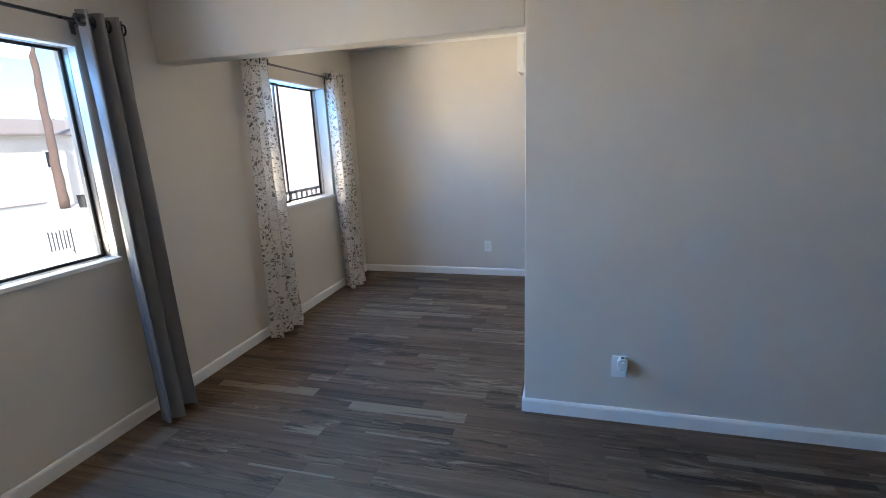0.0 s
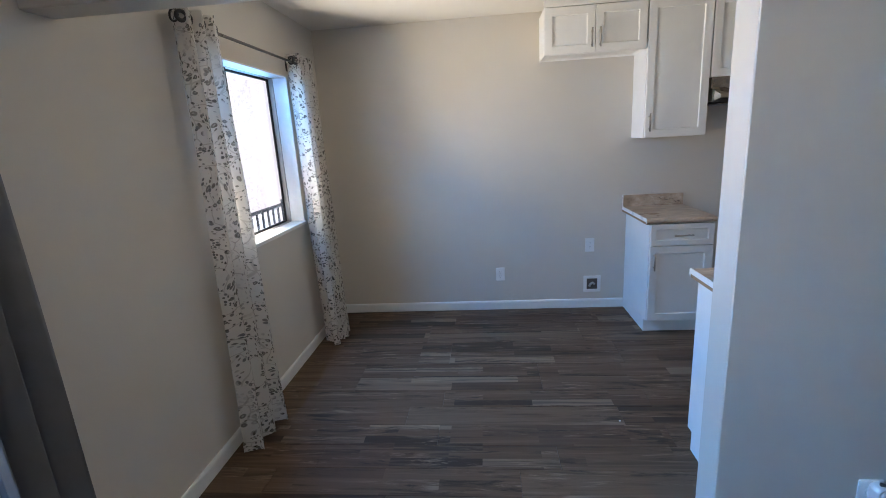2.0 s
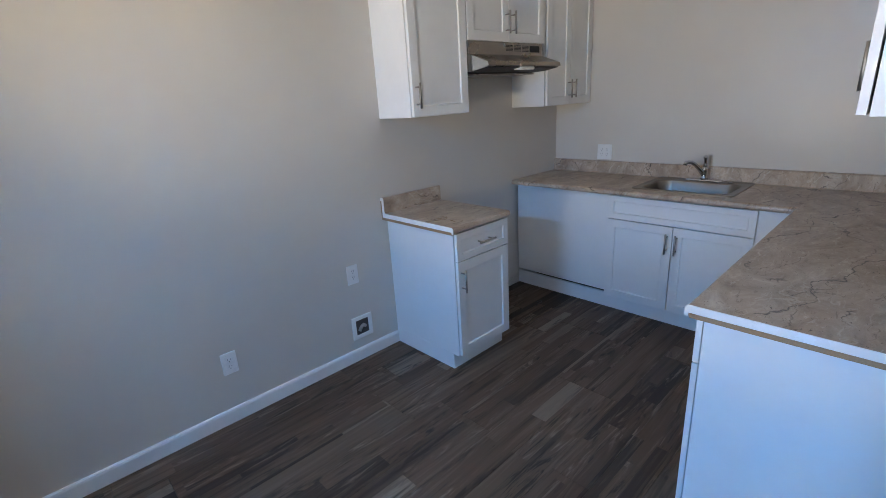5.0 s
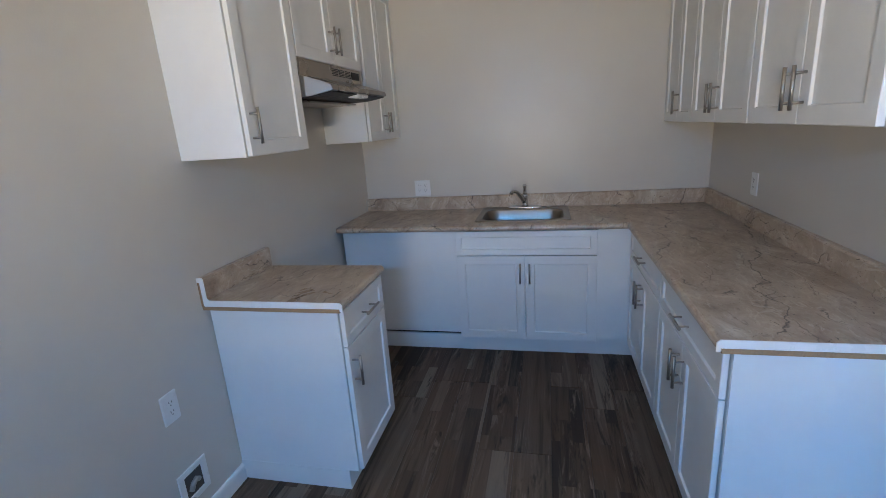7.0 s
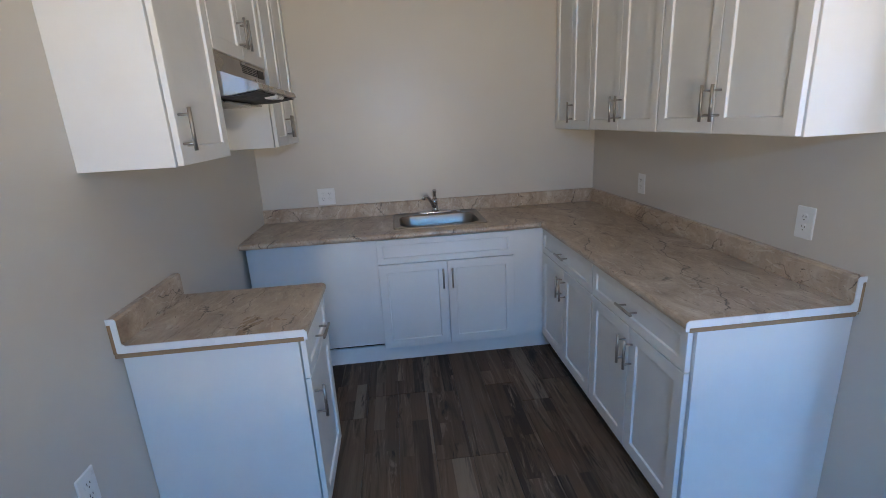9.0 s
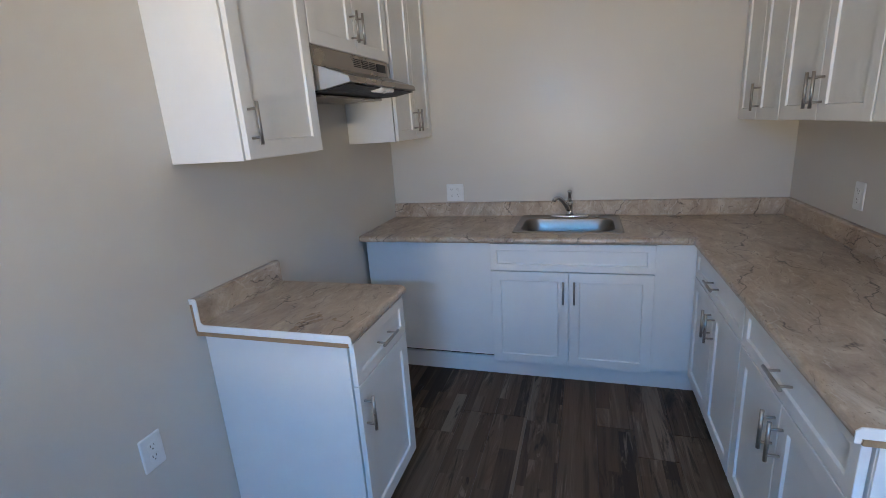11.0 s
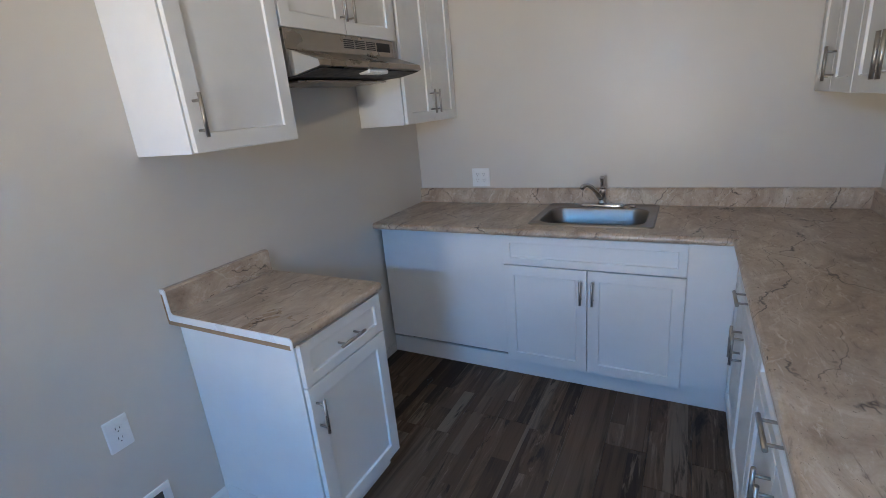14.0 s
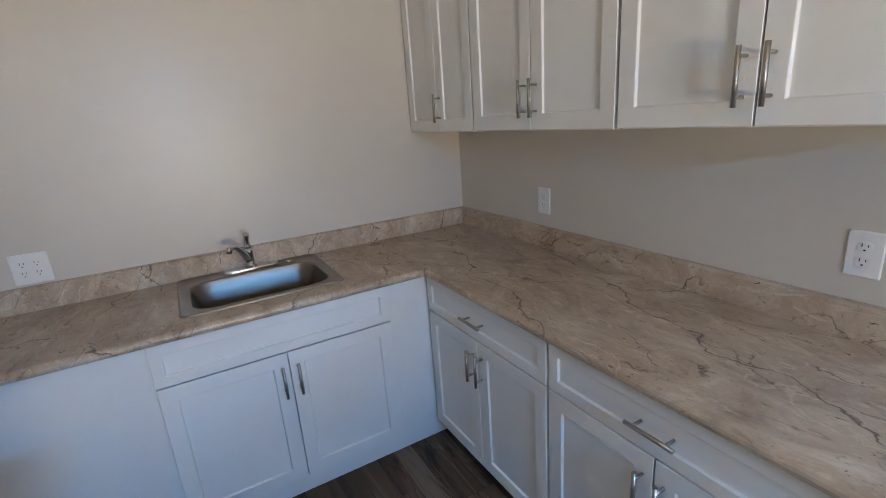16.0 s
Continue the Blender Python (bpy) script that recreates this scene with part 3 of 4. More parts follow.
tagged(part("filler_strip", one_box(1.589, 1.625, 4.846, 4.862, 1.9, TOP, bevel=0.001), CAB), "narrow white filler strip between wall cabinets", "panel")
tagged(part("corner_panel", one_box(1.6635, 1.6675, 3.2, 3.45, 0.118, 0.872), CAB), "plain white corner filler panel", "panel")
tagged(part("cover_panel", one_box(1.6635, 1.6675, 4.3, 5.13, 0.142, 0.872), CAB), "large plain white panel beside the sink cabinet", "panel")
tagged(part("toe_kick_board", one_box(1.690, 1.706, 3.168, 5.148, 0.0, 0.114, bevel=0.001), CAB), "white toe kick board below the sink counter", "panel")


# ---- worktops ----
Z0, Z1 = 0.876, 0.914


def nose(bm, axis, a, b, at, sign):
    """A rounded front edge along an axis; sign says to which side it looks."""
    prof = [(at - sign * 0.02, Z0)]
    for k in range(9):
        t = radians(-90 + 180 * k / 8)
        prof.append((at + sign * (-0.019 + 0.019 * math.cos(t)), (Z0 + Z1) / 2 + 0.019 * math.sin(t)))
    prof.append((at - sign * 0.02, Z1))
    return prism(bm, prof, axis, a, b)


def splash_profile(wall, sign):
    """The upstand: wall is where the wall is, sign points into the room."""
    p = [(wall, Z1), (wall + sign * 0.029, Z1), (wall + sign * 0.029, 1.004), (wall + sign * 0.022, 1.012), (wall, 1.012)]
    return p


def end_cap(parent, x, y_front, y_back, sign):
    """A white laminate strip on the raw end, following worktop and upstand, with raw board below."""
    bm = bmesh.new()
    s = sign
    prof = [(y_back, 1.014), (y_back - s * 0.025, 1.014), (y_back - s * 0.031, 1.007), (y_back - s * 0.031, 0.925), (y_back - s * 0.041, 0.9155), (y_front + s * 0.01, 0.9155),
            (y_front, 0.906), (y_front, 0.878), (y_front + s * 0.012, 0.878), (y_front + s * 0.012, 0.889), (y_back - s * 0.016, 0.889), (y_back - s * 0.012, 0.893),
            (y_back - s * 0.012, 0.994), (y_back, 0.994)]
    prism(bm, prof, 0, x - 0.004, x - 0.0005)
    part("end_cap", bm, PLASTIC, parent, "white laminate end strip")
    ya, yb = sorted((y_back - s * 0.0115, y_back))
    part("upstand_core", one_box(x - 0.003, x - 0.0006, ya, yb, 0.8875, 0.9935), CHIP, parent, "raw brown board edge behind the upstand")
    part("build_up_strip", one_box(x - 0.003, x + 0.02, min(y_front, y_back) + 0.014, max(y_front, y_back) - 0.002 if s > 0 else max(y_front, y_back) - 0.016, 0.872, 0.8875), CHIP, parent, "raw brown board edge")


small_top = thing("worktop", pose(0, 0, 0), "short marble-look laminate worktop with upstand and white end strip", "worktop")
bm = bmesh.new()
box(bm, 0.29, 0.779, 4.535, NORTH, Z0, Z1)
part("top", bm, LAMINATE, small_top)
part("front_edge", nose(bmesh.new(), 0, 0.29, 0.779, 4.515, -1), LAMINATE, small_top)
part("upstand", prism(bmesh.new(), splash_profile(NORTH, -1), 0, 0.29, 0.779), LAMINATE, small_top)
end_cap(small_top, 0.29, 4.515, NORTH, 1)

SX0, SX1, SY0, SY1 = 1.713, 2.212, 3.583, 4.208
big_top = thing("worktop", pose(0, 0, 0), "L-shaped marble-look laminate worktop with sink cut-out and upstand", "worktop")
def slab_with_hole(x0, x1, y0, y1, hx0, hx1, hy0, hy1, z0, z1):
    bm = bmesh.new()
    o = [[bm.verts.new((x, y, z)) for x, y in ((x0, y0), (x1, y0), (x1, y1), (x0, y1))] for z in (z0, z1)]
    h = [[bm.verts.new((x, y, z)) for x, y in ((hx0, hy0), (hx1, hy0), (hx1, hy1), (hx0, hy1))] for z in (z0, z1)]
    for k in range(4):
        n = (k + 1) % 4
        bm.faces.new((o[1][k], o[1][n], h[1][n], h[1][k]))
        bm.faces.new((o[0][k], h[0][k], h[0][n], o[0][n]))
        bm.faces.new((o[0][k], o[0][n], o[1][n], o[1][k]))
        bm.faces.new((h[0][k], h[1][k], h[1][n], h[0][n]))
    return bm


part("top", slab_with_hole(1.625, EAST, 3.2465, NORTH, SX0 + 0.03, SX1 - 0.03, SY0 + 0.03, SY1 - 0.03, Z0, Z1), LAMINATE, big_top)
part("front_edge", nose(bmesh.new(), 1, 3.266, NORTH, 1.605, -1), LAMINATE, big_top)
part("top", one_box(0.075, EAST, SOUTH, 3.246, Z0, Z1), LAMINATE, big_top)
part("front_edge", nose(bmesh.new(), 0, 0.075, 1.607, 3.266, 1), LAMINATE, big_top)
part("upstand", prism(bmesh.new(), splash_profile(EAST, -1), 1, SOUTH, NORTH), LAMINATE, big_top)
part("upstand", prism(bmesh.new(), splash_profile(SOUTH, 1), 0, 0.075, EAST - 0.019), LAMINATE, big_top)
end_cap(big_top, 0.075, 3.266, SOUTH, -1)


# ---- sink and tap ----
def loops_mesh(bm, loops, close_last=True):
    rings = [[bm.verts.new(p) for p in lp] for lp in loops]
    n = len(rings[0])
    for a, b in zip(rings, rings[1:]):
        for k in range(n):
            f = bm.faces.new((a[k], a[(k + 1) % n], b[(k + 1) % n], b[k]))
            f.smooth = True
    if close_last:
        bm.faces.new(rings[-1])
    return bm


sink = thing("kitchen_sink", pose((SX0 + SX1) / 2, (SY0 + SY1) / 2, Z1), "single-bowl stainless steel drop-in sink in the worktop", "sink")


def ring(cx, cy, w, h, r, z):
    return [(x, y, z) for x, y in rounded(cx, cy, w, h, r, 6)]


sw, sh = SX1 - SX0, SY1 - SY0
bcx = -0.035
bm = loops_mesh(bmesh.new(), [
    ring(0, 0, sw, sh, 0.03, 0.0), ring(0, 0, sw - 0.004, sh - 0.004, 0.03, 0.006), ring(0, 0, sw - 0.012, sh - 0.012, 0.028, 0.008), ring(0, 0, sw - 0.022, sh - 0.022, 0.026, 0.005),
    ring(bcx, 0, 0.372, sh - 0.078, 0.085, 0.004), ring(bcx, 0, 0.366, sh - 0.084, 0.085, 0.006), ring(bcx, 0, 0.358, sh - 0.092, 0.085, 0.002), ring(bcx, 0, 0.354, sh - 0.096, 0.085, -0.006),
    ring(bcx, 0, 0.346, sh - 0.104, 0.085, -0.016), ring(bcx, 0, 0.324, sh - 0.126, 0.08, -0.062), ring(bcx, 0, 0.317, sh - 0.133, 0.078, -0.1), ring(bcx, 0, 0.313, sh - 0.137, 0.076, -0.146), ring(bcx, 0, 0.296, sh - 0.154, 0.07, -0.164), ring(bcx, 0, 0.26, sh - 0.19, 0.06, -0.171), ring(bcx, 0, 0.1, 0.1, 0.05, -0.174)])
part("bowl", bm, STEEL, sink)
bm = loops_mesh(bmesh.new(), [ring(bcx, 0, 0.085, 0.085, 0.0424, -0.1725), ring(bcx, 0, 0.07, 0.07, 0.0349, -0.1735), ring(bcx, 0, 0.03, 0.03, 0.0149, -0.1738)])
part("drain", bm, CHROME, sink, "chrome basket strainer")

tap = thing("kitchen_faucet", pose(2.175, 3.892, Z1 + 0.006), "chrome single-lever kitchen faucet on the sink deck", "faucet")
bm = loops_mesh(bmesh.new(), [ring(0, 0, 0.055, 0.25, 0.027, 0.0), ring(0, 0, 0.054, 0.248, 0.0265, 0.006), ring(0, 0, 0.044, 0.236, 0.0215, 0.011)])
part("base_plate", bm, CHROME, tap)
part("body", tube(bmesh.new(), [(0, 0, 0.008), (0, 0, 0.02), (0, 0, 0.07), (0, 0, 0.085), (0, 0, 0.1)], 0, 14, [0.026, 0.022, 0.021, 0.023, 0.018]), CHROME, tap)
sp = [(0.0, 0.0, 0.035), (-0.02, 0.014, 0.062), (-0.045, 0.032, 0.095), (-0.07, 0.05, 0.122), (-0.09, 0.064, 0.136), (-0.11, 0.078, 0.139), (-0.124, 0.088, 0.134), (-0.13, 0.092, 0.118)]
part("spout", tube(bmesh.new(), sp, 0, 12, [0.017, 0.016, 0.014, 0.0125, 0.012, 0.012, 0.0135, 0.0135]), CHROME, tap)
part("lever", tube(bmesh.new(), [(0.0, 0, 0.096), (0.0, 0, 0.112), (-0.006, 0, 0.135), (-0.014, 0, 0.166), (-0.016, 0, 0.172)], 0, 12, [0.019, 0.015, 0.0105, 0.0155, 0.012]), CHROME, tap)
cover = thing("hole_cover", pose(2.165, 3.72, Z1 + 0.006), "small chrome cap over the spare sink deck hole", "cap")
part("cap", loops_mesh(bmesh.new(), [ring(0, 0, 0.034, 0.034, 0.0169, 0.0), ring(0, 0, 0.032, 0.032, 0.0159, 0.004), ring(0, 0, 0.02, 0.02, 0.0099, 0.006)]), CHROME, cover)


# ---- range hood ----
hood = thing("range_hood", pose(1.19, 0, 0), "stainless steel under-cabinet range hood, vents in front", "range hood")
HW = 0.376
prof = [(NORTH, 1.897), (4.838, 1.897), (4.838, 1.822), (4.69, 1.768), (4.683, 1.745), (4.695, 1.742), (4.80, 1.725), (NORTH, 1.715)]
part("shell", prism(bmesh.new(), prof, 0, -HW, HW), HOODSTEEL, hood)
# thin side sheets in the lighter copy, for the reflected cabinet door
for sx in (-HW - 0.0015, HW):
    part("side_panel", prism(bmesh.new(), prof, 0, sx, sx + 0.0015), SIDESTEEL, hood, "steel side with the cabinet door's reflection put into its colour")
# near-black sheet over the steel bottom: the hood's under-shade painted in
part("underside", prism(bmesh.new(), [(4.697, 1.7395), (4.80, 1.7235), (5.13, 1.7135), (5.13, 1.711), (4.80, 1.72), (4.697, 1.736)], 0, -HW + 0.01, HW - 0.01), DARK, hood, "near-black sheet painted as the shade under the hood")
part("filter", one_box(-HW + 0.06, HW - 0.06, 4.86, 5.1, 1.702, 1.712, bevel=0.002), HOODSTEEL, hood, "grey mesh grease filter")
part("light_lens", one_box(-0.06, 0.09, 4.69, 4.75, 1.722, 1.742, bevel=0.006), PLASTIC, hood, "white lamp lens")
for g in range(3):
    for s in range(5):
        x = -0.02 + g * 0.085
        part("vent_slot", one_box(x, x + 0.07, 4.8355, 4.84, 1.845 + s * 0.008, 1.849 + s * 0.008), DARK, hood)
part("control_panel", one_box(0.235, 0.345, 4.8345, 4.84, 1.842, 1.882, bevel=0.001), DARK, hood, "black control panel")


# ---- sockets and switches ----
def plate(name, m, w, h, label, category):
    p = thing(name, m, label, category)
    bm = bmesh.new()
    pts0, pts1 = rounded(0, 0, w, h, 0.004, 2), rounded(0, 0, w - 0.006, h - 0.006, 0.003, 2)
    loops_mesh(bm, [[(x, 0, z) for x, z in pts0], [(x, -0.003, z) for x, z in pts0], [(x, -0.0055, z) for x, z in pts1]])
    for f in bm.faces:
        f.smooth = False
    part("plate", bm, PLASTIC, p)
    return p


def socket(parent, x, z):
    bm = loops_mesh(bmesh.new(), [[(x + a, yy, z + b) for a, b in rounded(0, 0, 0.034 - d, 0.029 - d, 0.012, 3)] for d, yy in ((0, -0.004), (0, -0.0068), (0.002, -0.0075))])
    s = part("receptacle", bm, PLASTIC, parent)
    for dx, hh in ((-0.0065, 0.009), (0.0065, 0.007)):
        part("slot", one_box(x + dx - 0.001, x + dx + 0.001, -0.0082, -0.007, z + 0.001, z + 0.001 + hh), DARK, s)
    part("slot", tube(bmesh.new(), [(x, -0.0082, z - 0.0075), (x, -0.007, z - 0.0075)], 0.0025, 8), DARK, s)


def outlet(m, gangs=1, label="white duplex wall outlet"):
    p = plate("wall_outlet", m, 0.078 if gangs == 1 else 0.125, 0.122, label, "outlet")
    for g in range(gangs):
        x = (g - (gangs - 1) / 2) * 0.046
        for z in (0.0195, -0.0195):
            socket(p, x, z)
    return p


outlet(pose(-0.771, NORTH, 0.337), 1, "white duplex wall outlet low above the baseboard")
outlet(pose(0.022, NORTH, 0.582), 1, "white duplex wall outlet beside the base cabinet")
outlet(pose(EAST, 4.685, 1.082, 0, 0, -90), 2, "white four-socket wall outlet above the sink counter")
outlet(pose(1.525, SOUTH, 1.134, 0, 0, 180), 1, "white duplex wall outlet above the worktop")
outlet(pose(0.336, SOUTH, 1.14, 0, 0, 180), 1, "white duplex wall outlet near the worktop end")

sw_p = plate("light_switch", pose(-0.025, SOUTH, 1.24, 0, 0, 180), 0.078, 0.122, "white wall switch with two stacked rockers", "switch")
for z in (0.017, -0.017):
    part("rocker", one_box(-0.017, 0.017, -0.01, -0.004, z - 0.0155, z + 0.0155, bevel=0.002), PLASTIC, sw_p)

box_p = thing("washer_box", pose(0.046, NORTH, 0.222), "white recessed wall box with a water valve", "valve box")
bm = bmesh.new()
for a in ((-0.075, 0.075, -0.008, 0.0, 0.05, 0.075), (-0.075, 0.075, -0.008, 0.0, -0.075, -0.05), (-0.075, -0.047, -0.008, 0.0, -0.05, 0.05), (0.047, 0.075, -0.008, 0.0, -0.05, 0.05)):
    box(bm, *a, bevel=0.0015)
part("frame", bm, PLASTIC, box_p)
# No cavity in the wall: a flush sheet has the recess's shade as colour.
part("recess", one_box(-0.047, 0.047, -0.0015, -0.0005, -0.05, 0.05), plain("recess_shade_paint", (0.09, 0.075, 0.065), 0.8), box_p, "flat dark sheet painted as the recess's shade")
part("valve", tube(bmesh.new(), [(-0.025, -0.006, -0.025), (-0.012, -0.008, 0.0), (0.008, -0.008, 0.01), (0.022, -0.006, -0.004)], 0.011, 8), ALU, box_p, "grey metal valve")

nl = thing("night_light", pose(0.376, LIV_N, 0.326), "white plug-in night light in a wall outlet", "night light")
outlet(pose(0.376, LIV_N, 0.322), 1, "white duplex outlet in the partition wall")
bm = loops_mesh(bmesh.new(), [[(a + 0.012, yy, b + 0.02) for a, b in rounded(0, 0, 0.05 - d, 0.078 - d, 0.0249 - d / 2, 8)] for d, yy in ((0.004, -0.007), (0, -0.012), (0, -0.044), (0.002, -0.049), (0.007, -0.051), (0.012, -0.05), (0.014, -0.046))])
part("shell", bm, PLASTIC, nl)
bm = loops_mesh(bmesh.new(), [[(a + 0.012, yy, b + 0.018) for a, b in rounded(0, 0, 0.03 - d, 0.054 - d, 0.0149 - d / 2, 8)] for d, yy in ((0, -0.045), (0, -0.049), (0.004, -0.052), (0.012, -0.053))])
part("lens", bm, CAB, nl, "white oval light lens")
part("sensor", tube(bmesh.new(), [(0.012, -0.03, 0.056), (0.012, -0.03, 0.064)], 0.008, 12), ROD, nl, "small grey light sensor")

# ---- scraps by the stove space ----
bm = bmesh.new()
rnd = random.Random(4)
xs = [0.782 + 0.9 * i / 36 for i in range(37)]
hs = [0.035 + 0.012 * rnd.random() + (0.05 * max(0, (x - 1.45) / 0.23) ** 2) for x in xs]
fr = [[bm.verts.new((x, NORTH - d, z)) for x, z in zip(xs, zs)] for d, zs in ((0.004, [0.0] * 37), (0.004, hs), (0.0, [h + 0.004 for h in hs]))]
for a, b2 in zip(fr, fr[1:]):
    for i in range(36):
        bm.faces.new((a[i], a[i + 1], b2[i + 1], b2[i]))
tagged(part("plaster_strip", bm, plain("bare_plaster", (0.6, 0.57, 0.52), 0.9, var=0.25, scale=60)), "ragged strip of bare plaster above the floor", "plaster")
tagged(part("wire_scrap", tube(bmesh.new(), [(1.36, 4.735, 0.004), (1.40, 4.742, 0.004), (1.44, 4.735, 0.006), (1.455, 4.752, 0.01), (1.43, 4.765, 0.006), (1.41, 4.757, 0.004)], 0.0025, 6), BLACKMETAL), "short black bent wire lying on the floor", "wire")

bm = bmesh.new()
prism(bm, [(-0.006, -0.003), (0.001, -0.005), (0.006, 0.0), (0.002, 0.005), (-0.004, 0.004)], 2, 0.0005, 0.0025)
chip = tagged(part("paint_chip", bm, PLASTIC, None, "", pose(-0.184, 3.402, 0)), "tiny white paint chip lying on the plank floor", "debris")

# ---- outside ----
GROUND = -2.8
SAND = plain("pale_concrete", (0.52, 0.49, 0.44), 0.9, var=0.15, scale=0.6)
STUCCO = plain("pale_pink_stucco", (0.5, 0.43, 0.39), 0.9, var=0.03, scale=1.5, bump=0.2)
SIDING = plain("pale_siding", (0.55, 0.55, 0.53), 0.8, var=0.08, scale=3)
SHINGLE = plain("grey_brown_shingle", (0.2, 0.17, 0.15), 0.9, var=0.3, scale=4)
BARK = plain("palm_bark", (0.14, 0.09, 0.065), 0.95, var=0.4, scale=5, bump=0.5)
LEAF = plain("dusty_leaf", (0.07, 0.1, 0.045), 0.7, var=0.4, scale=2)
structure("ground", one_box(-600, 600, -600, 600, GROUND - 0.5, GROUND), SAND, "pale sunlit concrete yard", "ground")

nb = thing("apartment_building", pose(-6.5, 16, GROUND), "pale pink stucco apartment building next door", "building")
part("wall", one_box(-7.5, 7.5, -4, 4, 0, 9.2), STUCCO, nb)
part("roof", one_box(-7.75, 7.75, -4.25, 4.25, 9.2, 9.4, bevel=0.02), SHINGLE, nb)

low = thing("siding_wall", pose(-5.2, 8.1, GROUND), "low pale wall clad with horizontal siding boards", "wall")
part("core", one_box(-0.15, -0.03, -2.2, 2.2, 0, 3.1), SIDING, low)
for k in range(22):
    z = 0.02 + k * 0.14
    part("board", prism(bmesh.new(), [(-0.03, z), (0.0, z), (-0.018, z + 0.139), (-0.03, z + 0.139)], 1, -2.2, 2.2), SIDING, low)

landing = structure("landing", one_box(-3.08, OUT - 0.005, 3.6, 5.84, -0.16, -0.02, bevel=0.01), SAND, "concrete landing slab outside the window", "landing")
rail = thing("railing", pose(-3.0, 4.74, -0.02), "dark metal guard railing with thin balusters", "railing")
part("top_rail", tube(bmesh.new(), [(0, -1.05, 1.02), (0, 0.98, 1.02)], 0.017, 10), BLACKMETAL, rail)
part("bottom_rail", one_box(-0.015, 0.015, -1.05, 0.98, 0.08, 0.11, bevel=0.002), BLACKMETAL, rail)
part("post", one_box(-0.018, 0.018, 0.97, 1.006, 0.0, 1.07, bevel=0.004), BLACKMETAL, rail)
part("post", one_box(-0.025, 0.025, -1.07, -1.02, 0.0, 1.09, bevel=0.004), BLACKMETAL, rail)
for k in range(17):
    part("baluster", one_box(-0.008, 0.008, -0.94 + k * 0.112 - 0.008, -0.94 + k * 0.112 + 0.008, 0.11, 1.012), BLACKMETAL, rail)

house = thing("house", pose(-48, 31, GROUND), "pale single-storey house across the yard", "house")
part("wall", one_box(-5, 5, -13, 13, 0, 6.0), SAND, house)
part("roof", prism(bmesh.new(), [(-5.6, 5.95), (5.6, 5.95), (5.6, 6.1), (0, 7.6), (-5.6, 6.1)], 1, -13.6, 13.6), SHINGLE, house)
for yy in (-9.5, -5.0, -0.4, 4.2, 8.8):
    win = part("window", one_box(4.96, 5.05, yy - 0.6, yy + 0.6, 3.2, 4.7, bevel=0.01), TRIM, house)
    part("pane", one_box(5.05, 5.06, yy - 0.5, yy + 0.5, 3.3, 4.6), DARK, win)

trunk = tagged(new("palm_tree"), "tall bare brown palm trunk in the yard", "tree")
trunk.matrix_basis = pose(-40, 28.6, GROUND)
part("trunk", tube(bmesh.new(), [(0.04 * math.sin(k), 0.03 * math.sin(2.3 * k) + 0.012 * k, k * 0.75) for k in range(22)], 0, 12, [0.36 - 0.009 * k + 0.03 * (k % 2) for k in range(22)]), BARK, trunk)

gw = thing("garden_wall", pose(-38.5, 22, GROUND), "low grey block wall at the far side of the yard", "wall")
part("wall", one_box(-0.1, 0.1, -7, 4.2, 0, 0.75), SIDING, gw)
part("coping", one_box(-0.16, 0.16, -7.05, 4.25, 0.75, 0.84, bevel=0.01), SHINGLE, gw)
bin_t = thing("garden_bin", pose(-38.6, 29.4, GROUND), "dark plastic bin beside the palm trunk", "bin")
part("body", prism(bmesh.new(), [(-0.35, 0), (0.35, 0), (0.42, 0.95), (-0.42, 0.95)], 1, -0.4, 0.4), BLACKMETAL, bin_t)
part("lid", one_box(-0.45, 0.45, -0.44, 0.44, 0.95, 1.03, bevel=0.02), DARK, bin_t)

yf = thing("yard_fence", pose(-20.5, 14.3, GROUND), "short pale metal picket fence in the yard", "fence")
for k in range(7):
    part("picket", one_box(-0.015, 0.015, -0.45 + k * 0.15 - 0.02, -0.45 + k * 0.15 + 0.02, 0, 1.25 - 0.03 * (k % 3), bevel=0.003), ROD, yf)
part("rail", one_box(-0.03, -0.015, -0.5, 0.5, 0.25, 0.3), ROD, yf)


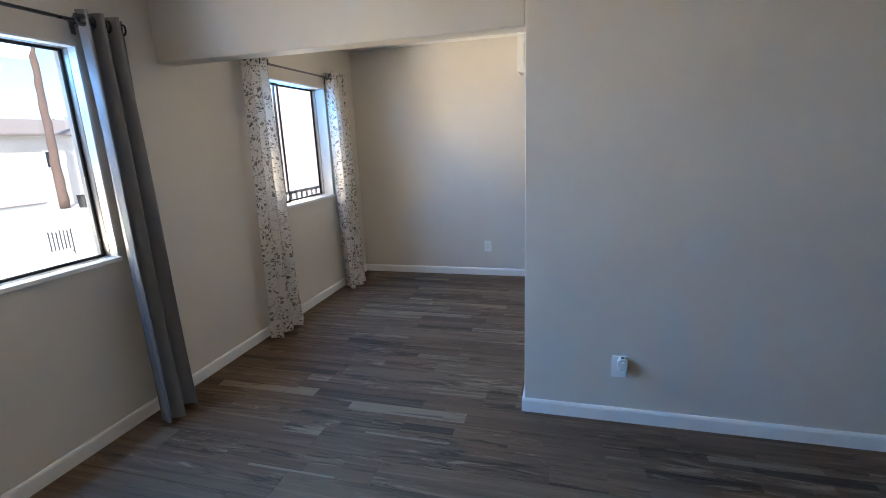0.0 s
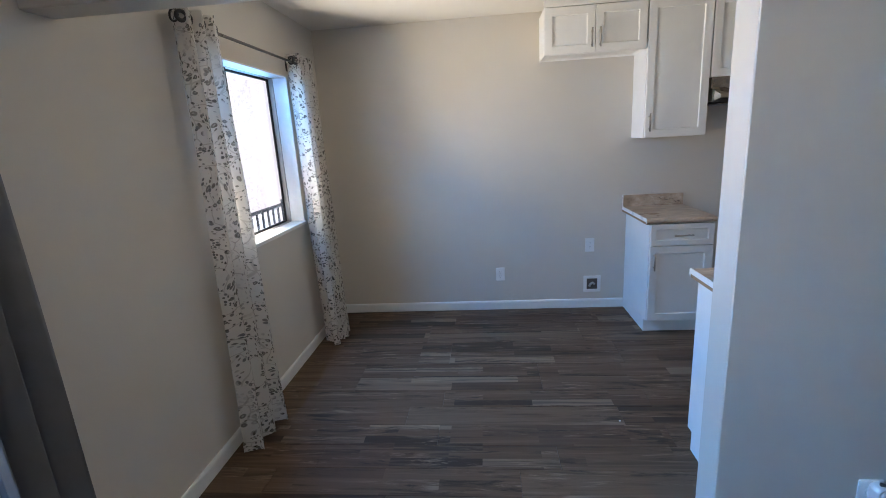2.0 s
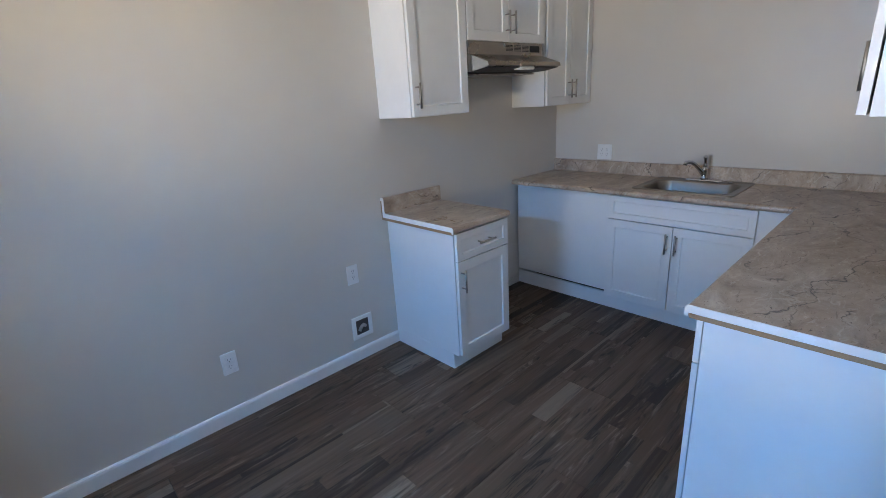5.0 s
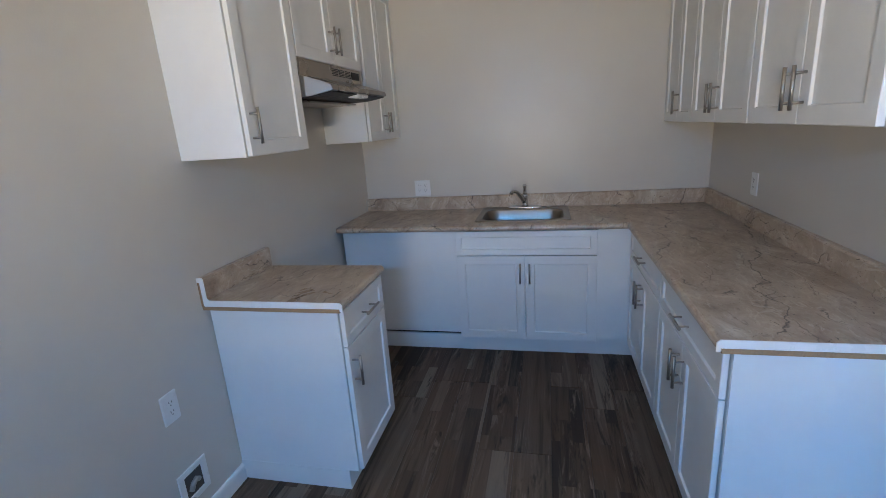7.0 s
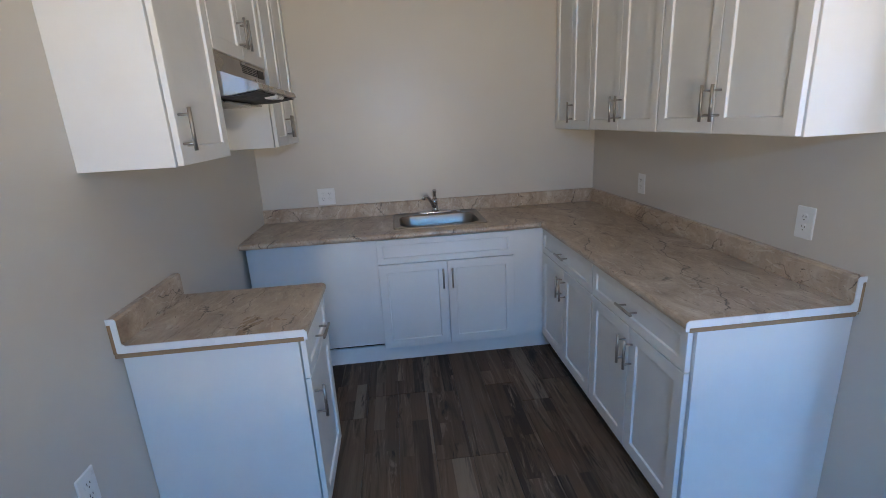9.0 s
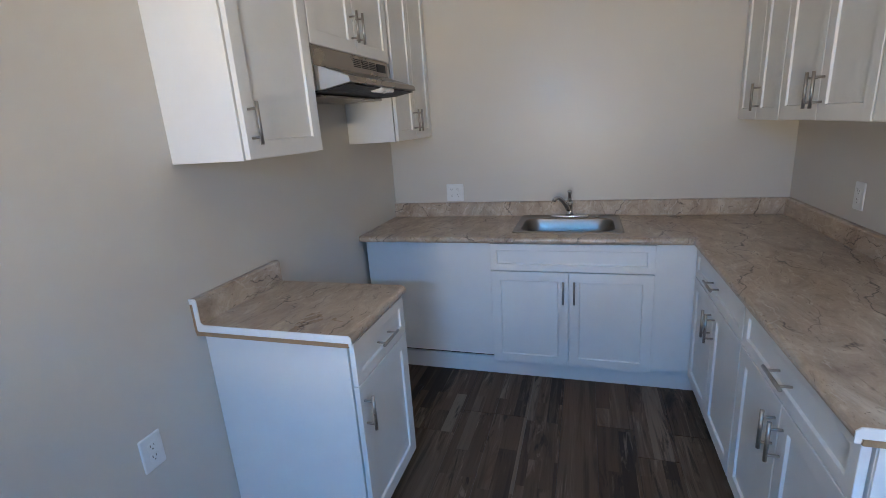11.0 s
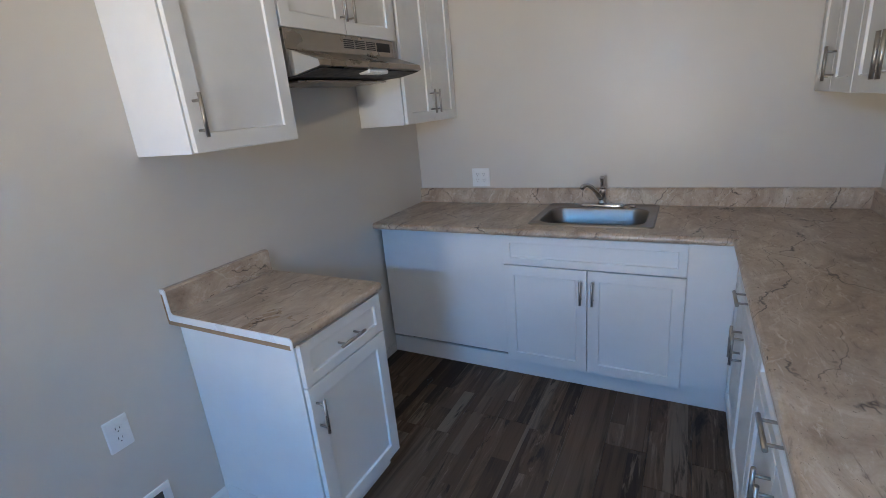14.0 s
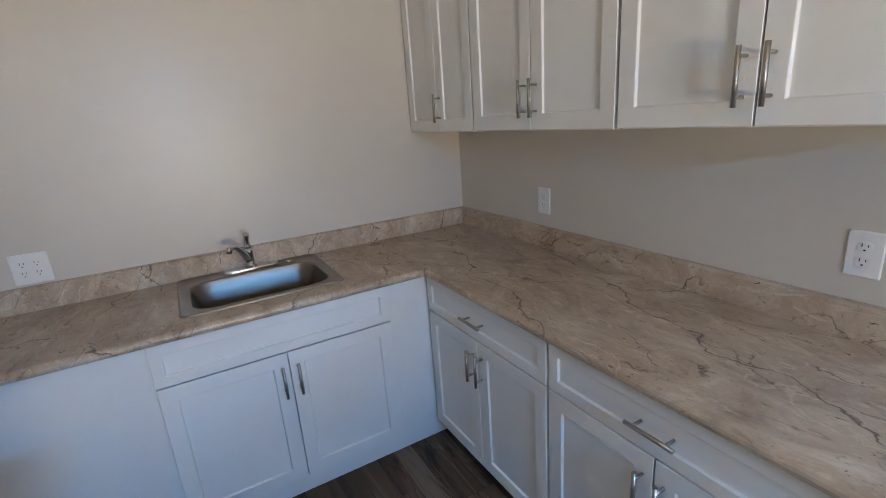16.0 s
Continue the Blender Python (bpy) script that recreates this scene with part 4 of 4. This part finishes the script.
def tree(x, y, h, seed):
    t = thing("tree", pose(x, y, GROUND), "dusty green tree rising behind the house roof", "tree", "trees behind the house")
    rr = random.Random(seed)
    bm = bmesh.new()
    tube(bm, [(0, 0, 0), (0.1, 0.05, h * 0.35), (0.0, 0.2, h * 0.6), (0.1, 0.1, h * 0.85)], 0, 8, [0.25, 0.2, 0.14, 0.05])
    for k in range(6):
        a = rr.uniform(0, 6.28)
        z0 = h * rr.uniform(0.4, 0.7)
        tube(bm, [(0, 0.1, z0), (0.9 * math.cos(a), 0.9 * math.sin(a), z0 + 0.9), (1.7 * math.cos(a), 1.7 * math.sin(a), z0 + 1.5)], 0, 6, [0.1, 0.06, 0.02])
    part("trunk", bm, BARK, t)
    vs, fs = [], []
    for k in range(900):
        d = Vector((rr.gauss(0, 1), rr.gauss(0, 1), rr.gauss(0, 0.8)))
        clump = Vector((math.sin(k % 11 * 2.1) * 1.3, math.cos(k % 11 * 3.7) * 1.3, h * 0.75 + (k % 11 - 5) * 0.22))
        p = clump + d * 0.42
        u = Vector((rr.uniform(-1, 1), rr.uniform(-1, 1), rr.uniform(-1, 1))).normalized()
        w = u.orthogonal().normalized()
        n = len(vs)
        vs += [p - u * 0.16, p + w * 0.07, p + u * 0.16, p - w * 0.07]
        fs.append((n, n + 1, n + 2, n + 3))
    me = bpy.data.meshes.new("crown")
    me.from_pydata([tuple(v) for v in vs], [], fs)
    me.materials.append(LEAF)
    cr = new("crown", me)
    cr.parent = t
    return t


for k, (ty, th) in enumerate(((24.0, 9.2), (33.5, 9.0), (40.5, 9.6), (46.0, 9.2))):
    tree(-56.5, ty + 8, th, 20 + k)

# ---- floor planks ----
PW = 0.178
plank_meshes = {}


def plank_mesh(length):
    key = round(length, 2)
    if key not in plank_meshes:
        g = 0.0006
        bm = bmesh.new()
        h, w = key / 2 - g, PW / 2 - g
        rings = [[bm.verts.new((sx * (h - d), sy * (w - d), z)) for sx, sy in ((-1, -1), (1, -1), (1, 1), (-1, 1))] for d, z in ((0, -0.007), (0, -0.0012), (0.0012, 0.0))]
        for a, b in zip(rings, rings[1:]):
            for k in range(4):
                bm.faces.new((a[k], a[(k + 1) % 4], b[(k + 1) % 4], b[k]))
        bm.faces.new(rings[-1])
        plank_meshes[key] = mesh_from("floor_plank", bm, PLANK)
    return plank_meshes[key]


rnd = random.Random(11)
y = NORTH - PW / 2 - 0.004
while y > LIV_S:
    x_end = EAST if y > SOUTH - 0.1 else LIV_E
    x = WEST + 0.004
    first = rnd.choice((0.3, 0.5, 0.7, 0.9, 1.1))
    while x < x_end - 0.02:
        ln = min(first or 1.22, x_end - x)
        first = None
        p = new("floor_plank", plank_mesh(ln))
        p.parent = floor
        p.matrix_basis = pose(x + ln / 2, y, 0)
        x += ln
    y -= PW
